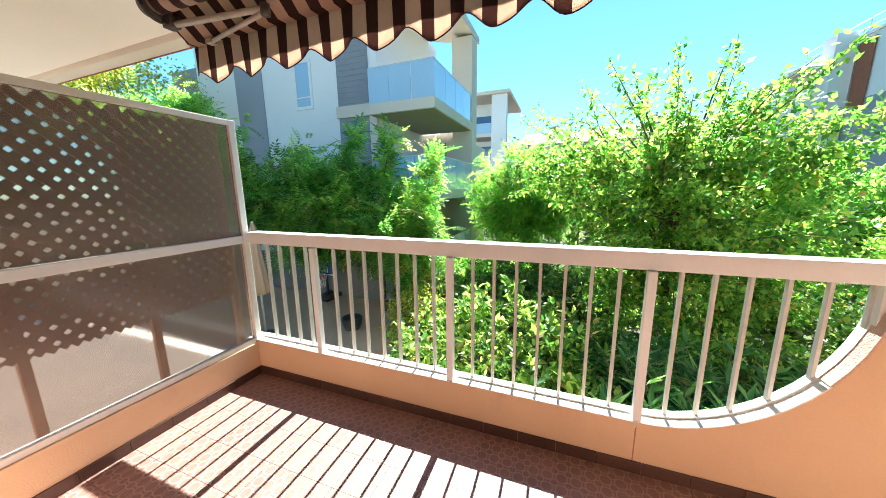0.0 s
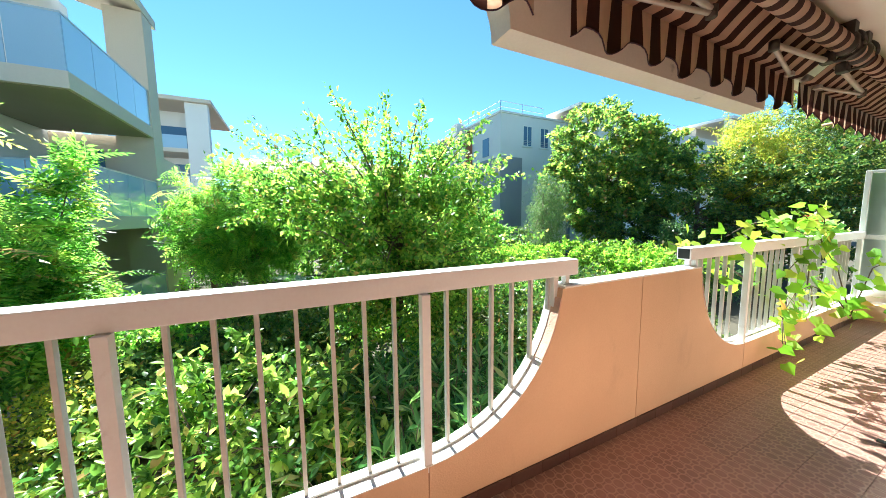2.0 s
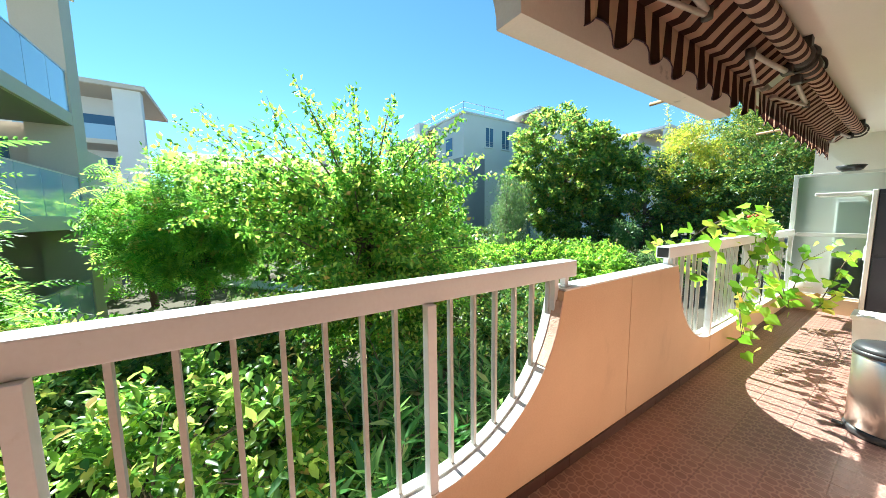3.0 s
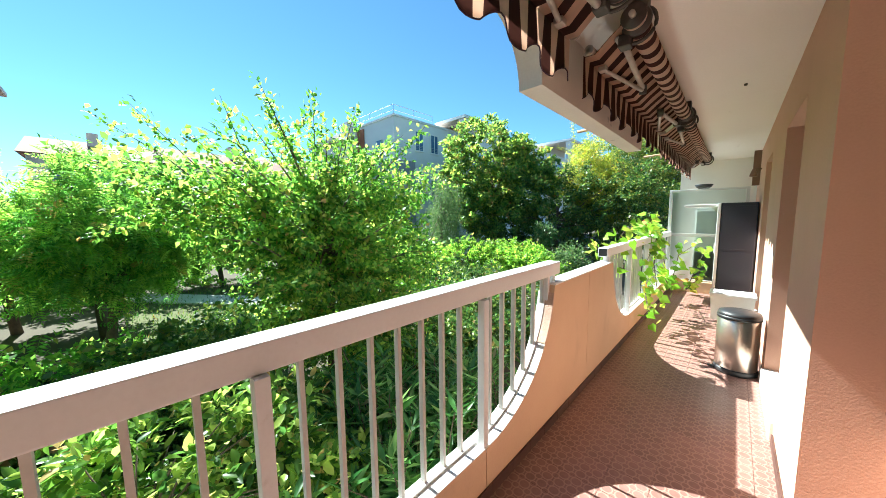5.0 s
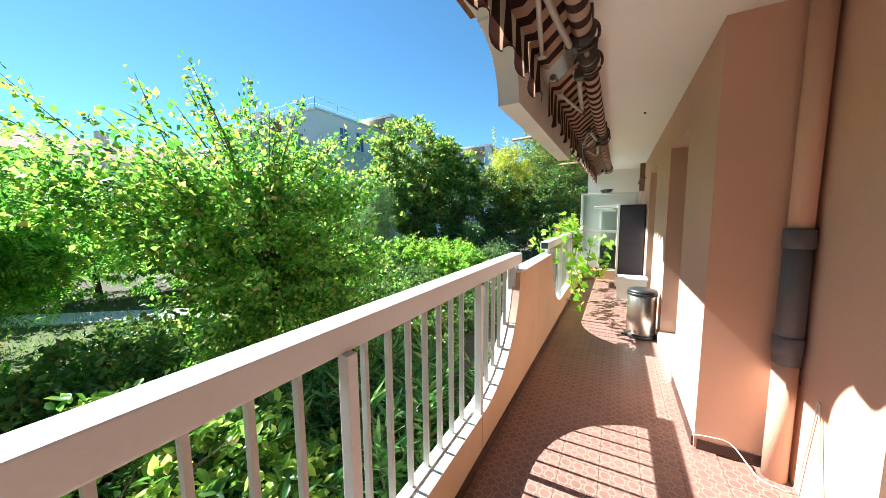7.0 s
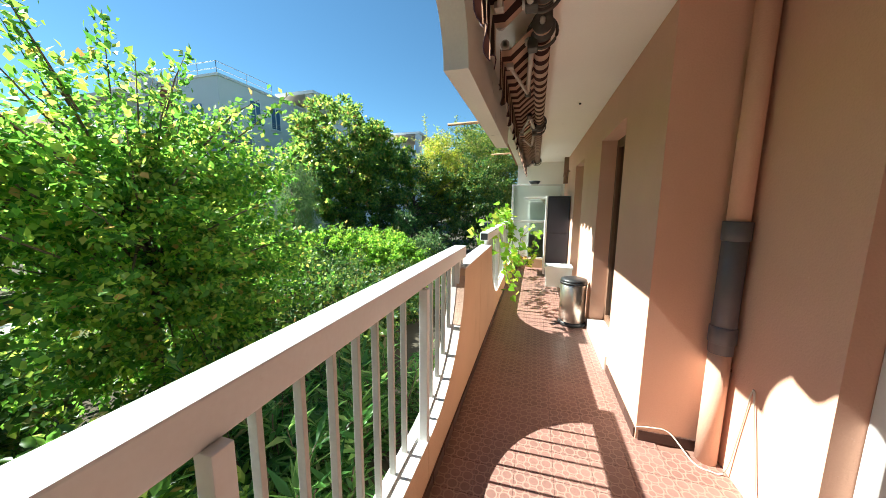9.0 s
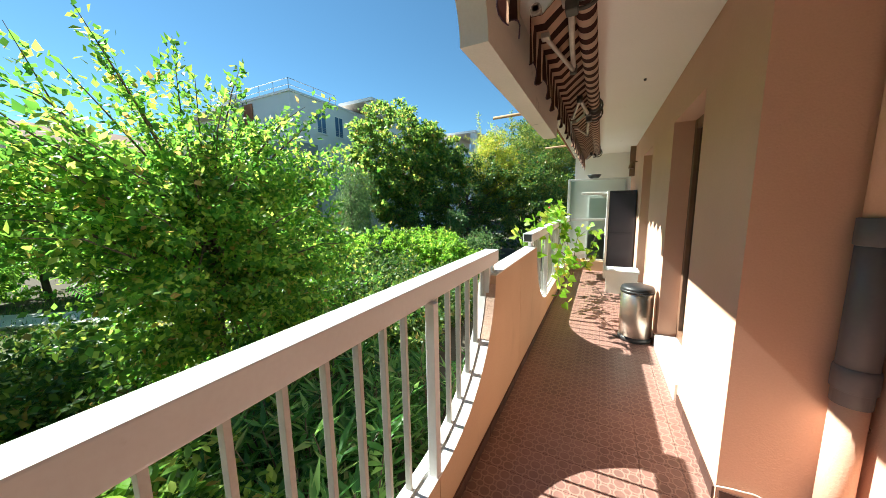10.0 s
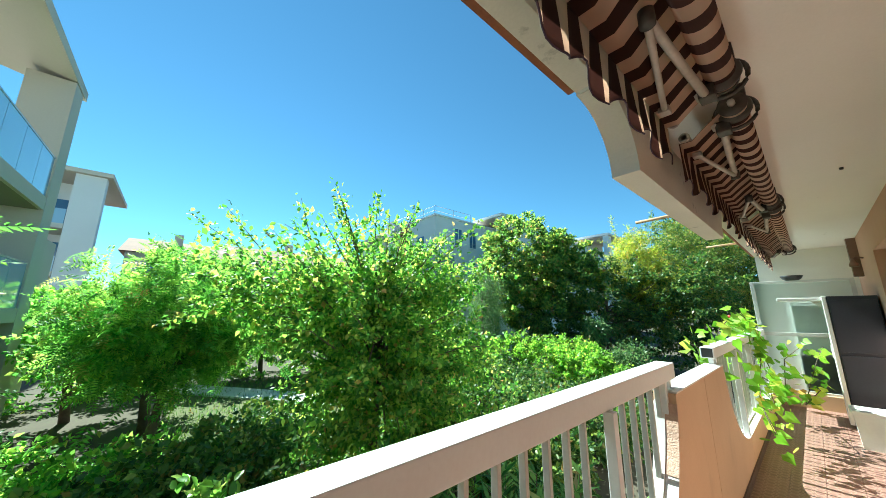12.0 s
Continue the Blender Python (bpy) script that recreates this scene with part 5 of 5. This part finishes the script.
plant("bamboo_grove", "dense dark green bamboo grove with yellowish tips", "bamboo", (-3.4, 23.0, G),
      [(-4.6, 23.0, 4.4, 1.5, 1.4, 2.4), (-2.8, 23.6, 3.9, 1.8, 1.8, 2.6), (-0.6, 24.4, 3.2, 1.8, 1.8, 2.8), (-4.0, 22.0, 1.6, 1.6, 1.4, 1.8)],
      900, 46, 0.22, 0.19, L_OLIVE, 126, trunk=0.05, limbs=36, droop=-0.7, shell=0.6, shape=BLADE, faces=BLADE_FACES, twig=0.6, top=(-3.0, 23.2, 3.6),
      shoots=([(-5.0, 23.0, 5.6), (-5.0, 22.8, 7.3)], [(-3.0, 23.4, 5.6), (-2.8, 23.2, 6.9)]))
plant("far_tree", "dark green tree past the end of the house", "tree", (-2.0, 27.0, G),
      [(-1.5, 27.0, 4.0, 2.8, 2.8, 3.4), (-4.5, 29.0, 5.0, 3.0, 2.8, 3.0)], 420, 50, 0.35, 0.22, L_DARK, 125, trunk=0.2, limbs=20, shell=0.5, top=(-2.0, 27.0, 4.0))
for i, (x, y, h) in enumerate(((-16.0, 4.6, 1.9), (-15.5, 7.6, 2.2), (-14.0, 10.0, 2.8), (-17.0, 2.0, 2.2), (-13.0, -0.6, 1.9))):
    plant("background_tree", "green tree beyond the lawn", "tree", (x, y, G), [(x, y, 1.1, 1.9, 1.9, h - 1.1), (x + 1.0, y + 1.0, 0.5, 1.5, 1.5, 1.2)],
          280, 40, 0.22, 0.15, L_TREE if i % 2 else L_SHRUB, 130 + i, trunk=0.11, limbs=14, shell=0.45, twig=0.5, top=(x, y, 1.0), group="trees beyond the lawn")


plant("boundary_hedge", "long green hedge along the far side of the garden", "hedge", (-16.5, 3.0, G),
      [(-16.5, -6.0 + 2.2 * k, -0.5 + 0.35 * math.sin(k * 2.1), 1.3, 1.5, 1.5) for k in range(10)], 900, 46, 0.2, 0.14, L_SHRUB, 150, trunk=0.06, limbs=14, shell=0.6, twig=0.4, top=(-16.5, 3.0, -0.4))
plant("boundary_hedge", "dark hedge beyond the trees", "hedge", (-13.5, 12.5, G),
      [(-14.8 + 0.5 * k, 8.5 + 1.6 * k, -0.6, 1.1, 1.2, 1.2) for k in range(5)], 420, 46, 0.18, 0.13, L_DARK, 151, trunk=0.06, limbs=10, shell=0.6, twig=0.4, top=(-13.5, 12.0, -0.4))


# ---- buildings ----
def window_unit(parent, x, y0, y1, z0, z1, mat=M_WINDARK):
    """A window in a wall that faces the balcony: reveal frame, sill, panes."""
    w = part("window", box(x - 0.06, x + 0.012, y0, y1, z0, z1), mat, parent, "dark reflecting window")
    bm = bmesh.new()
    for a, b, c, d in ((y0 - 0.06, y0, z0 - 0.06, z1 + 0.06), (y1, y1 + 0.06, z0 - 0.06, z1 + 0.06), (y0, y1, z1, z1 + 0.06), (y0, y1, z0 - 0.06, z0), ((y0 + y1) / 2 - 0.025, (y0 + y1) / 2 + 0.025, z0, z1)):
        add_box(bm, x - 0.05, x + 0.035, a, b, c, d)
    part("frame", bm, M_WHITEBOX, w)
    part("sill", box(x, x + 0.10, y0 - 0.1, y1 + 0.1, z0 - 0.11, z0 - 0.062), M_BLDG, w)
    bm = bmesh.new()
    for k in range(3):
        z = z0 + 0.1 + 0.12 * k
        add_tube(bm, [(x + 0.05, y0, z), (x + 0.05, y1, z)], 0.012, 6)
    part("guard_bar", bm, M_METAL, w)
    return w


def roof_rail(parent, pts, h=0.9):
    bm = bmesh.new()
    for a, b in zip(pts, pts[1:]):
        a, b = Vector(a), Vector(b)
        for k in (0.5, 1.0):
            add_tube(bm, [a + Vector((0, 0, h * k)), b + Vector((0, 0, h * k))], 0.022, 5)
        m = max(2, int((b - a).length / 1.4))
        for i in range(m + 1):
            p = a.lerp(b, i / m)
            add_tube(bm, [p, p + Vector((0, 0, h))], 0.022, 5)
    return part("roof_rail", bm, M_METAL, parent, "thin metal roof guard rail")


# three-storey block with glass balconies, on the patio side
A = thing("apartment_building", "pale apartment block with blue glass balconies and grey louvres", "building")
FX = -7.6
part("wall", box(FX - 5, FX, -12.0, -3.55, G, 7.6), M_BLDG, A, "pale grey rendered facade")
part("wall", box(FX - 9, FX - 3.4, -3.55, -2.2, G, 3.68), M_BLDG2, A, "beige loggia wall")
part("wall", box(FX - 3.9, FX - 3.2, -2.15, -1.345, G, 7.08), M_BLDG2, A, "tall beige end pillar")
part("wall", box(FX - 2.5, FX - 0.02, -13.6, -12.0, G, 6.4), M_GREYBAND, A, "slate grey corner block")
part("roof", prism([(-13.0, 7.6), (-3.5, 7.6), (-1.33, 7.1), (-1.33, 7.35), (-3.5, 7.9), (-13.0, 7.9)], FX - 4.2, FX + 0.3), M_BLDG2, A, "overhanging beige roof slab")
for z, x1 in ((3.68, FX + 0.6), (1.12, FX + 0.5), (-1.5, FX + 0.3)):
    if z < 5:
        xb = FX - 3.195
        pw = (x1 - 0.06 - xb) / 4
        b = part("balcony", prism([(xb, -1.35), (x1, -1.35), (x1, -3.54), (xb, -3.54)], z, z + 0.30, "z"), M_BLDG2, A, "beige balcony slab")
        # thin sheet that carries the slab's underside shade as colour
        part("soffit", prism([(xb + 0.02, -1.42), (x1 - 0.08, -1.42), (x1 - 0.08, -3.5), (xb + 0.02, -3.5)], z - 0.012, z - 0.004, "z"), M_SLABSHADE, b, "olive underside sheet, darkened to hold the slab's shade")
        for k in range(3):
            part("glass_panel", box(x1 - 0.05, x1 - 0.03, -3.52 + k * 0.72, -2.82 + k * 0.72, z + 0.30, z + 1.28), M_BALGLASS, b, "blue glass panel")
        for k in range(4):
            part("glass_panel", box(xb + k * pw + 0.01, xb + k * pw + pw - 0.01, -1.40, -1.38, z + 0.30, z + 1.28), M_BALGLASS, b, "blue glass panel")
        part("top_rail", box(xb, x1 - 0.02, -1.41, -1.37, z + 1.28, z + 1.31), M_METAL, b)
        part("top_rail", box(x1 - 0.06, x1 - 0.02, -3.52, -1.411, z + 1.28, z + 1.31), M_METAL, b)
for z0, z1 in ((-1.2, 0.9), (1.25, 3.78), (4.18, 7.0)):
    panel = part("louvre_panel", box(FX + 0.01, FX + 0.04, -5.08, -3.86, z0, z1), M_GREYBAND, A, "grey louvred panel")
    k = z0 + 0.05
    while k < z1 - 0.08:
        part("slat", prism([(FX + 0.04, k), (FX + 0.058, k - 0.005), (FX + 0.062, k + 0.015), (FX + 0.048, k + 0.15), (FX + 0.04, k + 0.155)], -5.06, -3.88, "y"), M_LOUVRE, panel)
        k += 0.17
part("band", box(FX + 0.01, FX + 0.12, -5.12, -3.56, 3.80, 4.16), M_BLDG2, A, "beige floor band")
part("column", box(FX + 0.005, FX + 0.10, -3.84, -3.56, G, 3.79), M_BLDG2, A, "beige corner column")
part("window", box(FX - 0.06, FX + 0.012, -6.85, -6.25, 4.35, 5.75), M_BALGLASS, A, "tall pale blue window")
bm = bmesh.new()
for a, b, c, d in ((-6.95, -6.85, 4.25, 5.87), (-6.25, -6.15, 4.25, 5.87), (-6.85, -6.25, 5.75, 5.87), (-6.85, -6.25, 4.25, 4.35), (-6.85, -6.25, 4.62, 4.66)):
    add_box(bm, FX - 0.05, FX + 0.035, a, b, c, d)
part("window_frame", bm, M_BLDG, A)
part("wall_light", lathe([(0.02, 0), (0.12, 0.02), (0.12, 0.08), (0.03, 0.1)], 14, (0, 0)), M_BLDG2, A).location = (FX - 2.0, -3.5, 3.0)
part("loggia_window", box(FX - 3.39, FX - 3.34, -3.4, -2.5, 1.25, 3.3), M_WINDARK, A, "dark glazed loggia door")
part("slate_patch", box(FX + 0.004, FX + 0.03, -9.85, -8.45, 2.2, 6.6), M_GREYBAND, A, "slate grey painted field")

# far wing between the trees
A2 = thing("far_apartment_wing", "far pale apartment wing with a flat overhanging roof", "building")
part("wall", box(-37, -32.0, -11.0, -4.8, G, 10.1), M_BLDG, A2, "pale rendered wall")
part("pillar", box(-29.7, -29.0, -4.6, -3.2, G, 10.1), M_BLDG, A2, "tall pale end pillar")
part("roof", box(-37, -28.7, -11.0, -2.9, 10.1, 10.38), M_BLDG2, A2, "flat overhanging roof slab")
part("soffit", box(-36.9, -28.8, -10.9, -3.0, 10.08, 10.096), M_BLDG2, A2, "beige underside of the roof")
for z in (0.4, 3.4, 6.4):
    b = part("balcony", box(-31.98, -29.0, -9.0, -4.62, z, z + 0.3), M_BLDG2, A2, "beige balcony slab")
    part("glass_panel", box(-29.08, -29.04, -9.0, -4.64, z + 0.3, z + 1.25), M_BALGLASS, b, "blue glass panel")
    part("recess", box(-31.99, -31.93, -7.6, -5.2, z + 0.31, z + 2.5), M_WINDARK, b, "dark glazed recess")

# block behind the magnolia
B = thing("apartment_building", "pale three-storey apartment block behind the trees", "building")
BX, BY = -17.0, 15.5
part("wall", box(BX - 10, BX, BY, 27.0, G, 8.5), M_BLDG, B, "pale rendered facade")
part("band", box(BX - 6.0, BX + 0.03, BY - 0.03, BY + 1.9, G, 5.55), M_GREYBAND, B, "slate grey lower storeys")
part("roof", box(BX - 10.1, BX + 0.08, BY - 0.08, 27.1, 8.5, 8.64), M_BLDG, B, "flat roof edge")
part("pier", box(BX + 1.35, BX + 2.0, 20.95, 21.55, G, 9.1), M_BLDG, B, "white corner pier of the loggia")
part("wall", box(BX + 0.002, BX + 1.35, 23.6, 27.0, G, 9.1), M_BLDG, B, "pale loggia wall")
part("canopy", box(BX - 1.2, BX + 2.1, 20.8, 27.2, 9.1, 9.32), M_BLDG, B, "flat projecting roof slab")
part("soffit", box(BX - 1.15, BX + 2.05, 20.85, 27.1, 9.08, 9.096), M_BLDG2, B, "beige underside of the roof slab")
part("penthouse", box(BX - 6.0, BX - 1.2, 21.5, 27.0, 8.64, 9.3), M_BLDG2, B, "beige penthouse wall")
for z in (2.4, 5.3):
    slab = part("balcony", box(BX + 0.002, BX + 1.98, 20.9, 23.6, z, z + 0.25), M_BLDG, B, "pale balcony slab")
    part("glass_panel", box(BX + 0.01, BX + 1.34, 20.93, 20.96, z + 0.25, z + 1.25), M_BALGLASS, slab, "blue glass panel")
    part("glass_panel", box(BX + 1.93, BX + 1.96, 21.56, 23.58, z + 0.25, z + 1.25), M_BALGLASS, slab, "blue glass panel")
    part("recess", box(BX + 0.004, BX + 0.03, 21.3, 23.2, z + 0.26, z + 2.5), M_WINDARK, slab, "dark glazed loggia door")
for y in (17.5, 19.12):
    for z in (2.9, 6.45):
        if y > 18 or z > 5:
            window_unit(B, BX, y, y + 0.74, z, z + 1.35)
roof_rail(B, [(BX - 9, BY + 0.2, 8.64), (BX - 0.3, BY + 0.2, 8.64), (BX - 0.3, 19.6, 8.64)], 0.75)
part("entrance", box(BX + 0.01, BX + 0.06, 22.0, 25.0, G, 1.4), M_WINDARK, B, "dark ground-floor glazing")
part("side_window", box(BX - 2.2, BX - 1.4, BY - 0.05, BY - 0.004, 5.8, 7.1), M_WINDARK, B, "dark window")
part("side_panel", box(BX - 4.6, BX - 3.7, BY - 0.09, BY - 0.04, 5.2, 8.3), M_TERRA, B, "rust red wall panel")
part("pier", box(BX - 5.6, BX - 4.7, BY - 0.9, BY - 0.1, G, 8.9), M_BLDG, B, "pale projecting pier")
part("side_roof", box(BX - 9.5, BX - 5.2, BY - 1.9, BY - 0.1, 7.3, 7.6), M_BLDG2, B, "lower overhanging roof")
part("side_wall", box(BX - 9.2, BX - 5.65, BY - 1.4, BY - 0.1, G, 7.3), M_BLDG, B, "pale side wing")

B2 = thing("apartment_building", "further pale apartment wing with a flat canopy roof", "building")
part("wall", box(-29, -20.0, 32, 54, G, 10.7), M_BLDG, B2, "pale rendered facade")
part("roof", box(-27, -16.5, 46.4, 54.5, 11.9, 12.2), M_BLDG, B2, "flat projecting roof slab")
part("soffit", box(-26.9, -16.6, 46.5, 54.4, 11.88, 11.896), M_BLDG2, B2, "beige underside of the roof slab")
part("pier", box(-17.4, -16.7, 46.6, 47.7, G, 11.88), M_BLDG, B2, "white corner pier")
part("penthouse", box(-26, -20.5, 47.5, 54, 10.7, 11.88), M_BLDG2, B2)
for z in (4.6, 7.6):
    slab = part("balcony", box(-19.99, -16.7, 46.5, 54.0, z, z + 0.3), M_BLDG, B2, "pale balcony slab")
    part("glass_panel", box(-19.9, -17.45, 46.55, 46.6, z + 0.3, z + 1.3), M_BALGLASS, slab, "blue glass panel")
for y in (34.5, 38, 41.5, 44.2):
    window_unit(B2, -20.0, y, y + 1.2, 7.6, 9.4)
roof_rail(B2, [(-20.3, 32.3, 10.7), (-20.3, 46.0, 10.7)])

# low houses with tiled roofs far off
for i, (x, y, w, d, h) in enumerate(((-38, 11, 9, 12, 7.6), (-42, 1.5, 10, 8, 8.0), (-40, 25, 9, 12, 8.4), (-62, -20, 12, 12, 9.0))):
    hs = thing("tiled_house", "distant house with an orange tiled roof", "house", "distant tiled houses")
    hs.location = (x, y, G)
    part("wall", box(-w / 2, w / 2, -d / 2, d / 2, 0, h), M_BLDG2, hs)
    rf = part("roof", prism([(-w / 2 - 0.5, h), (w / 2 + 0.5, h), (0, h + 2.0)], -d / 2 - 0.4, d / 2 + 0.4, "y"), M_ROOFTILE, hs, "orange tiled gable roof")
    for k in range(3):
        part("window", box(w / 2, w / 2 + 0.04, -d / 2 + 1.2 + k * d / 3.4, -d / 2 + 2.3 + k * d / 3.4, h - 2.3, h - 0.9), M_WINDARK, hs)
    part("chimney", box(0.8, 1.5, -1.0, -0.3, h + 0.8, h + 2.6), M_BLDG2, hs)

# ---- floor and skirting pieces ----
tile_me = mesh_of("tile", box(-0.0993, 0.0993, -0.0993, 0.0993, -0.0055, 0.0, 0.0006), M_TILE)
floor_ob = bpy.data.objects["floor"]
for i in range(43):
    for j in range(8):
        x, y = X_IN + 0.1 + 0.2 * j, 0.1 + 0.2 * i
        if x > 1.1 + 0.06 and y > 3.2:
            continue
        if x > 1.56:
            continue
        t = new("tile", tile_me)
        t.parent = floor_ob
        t.location = (x, y, FLOOR)
skirt_y = mesh_of("skirting_tile", box(0, 0.010, 0.001, 0.199, 0.001, 0.064, 0.002), M_SKIRT)
skirt_x = mesh_of("skirting_tile", box(0.001, 0.199, 0, 0.010, 0.001, 0.064, 0.002), M_SKIRT)


def skirting(name, me, places):
    s = tagged(new(name), "dark brown tiled skirting at the foot of the wall", "skirting", kind="structure")
    for p in places:
        t = new("skirting_tile", me)
        t.parent = s
        t.location = (p[0], p[1], p[2] + FLOOR)


skirting("baseboard_1", skirt_y, [(X_IN + 0.001, 0.2 * i, 0.0) for i in range(43)])
skirting("baseboard_2", skirt_x, [(0.04 + 0.2 * i, 0.001, 0.0) for i in range(7)])
skirting("baseboard_3", skirt_x, [(1.13 + 0.2 * i, 3.249, 0.0) for i in range(2)])
skirting("baseboard_4", skirt_y, [(1.109, 3.27 + 0.2 * i, 0.0) for i in range(4)] + [(1.109, 5.12 + 0.2 * i, 0.0) for i in range(6)] + [(1.109, 7.32 + 0.2 * i, 0.0) for i in range(6)])
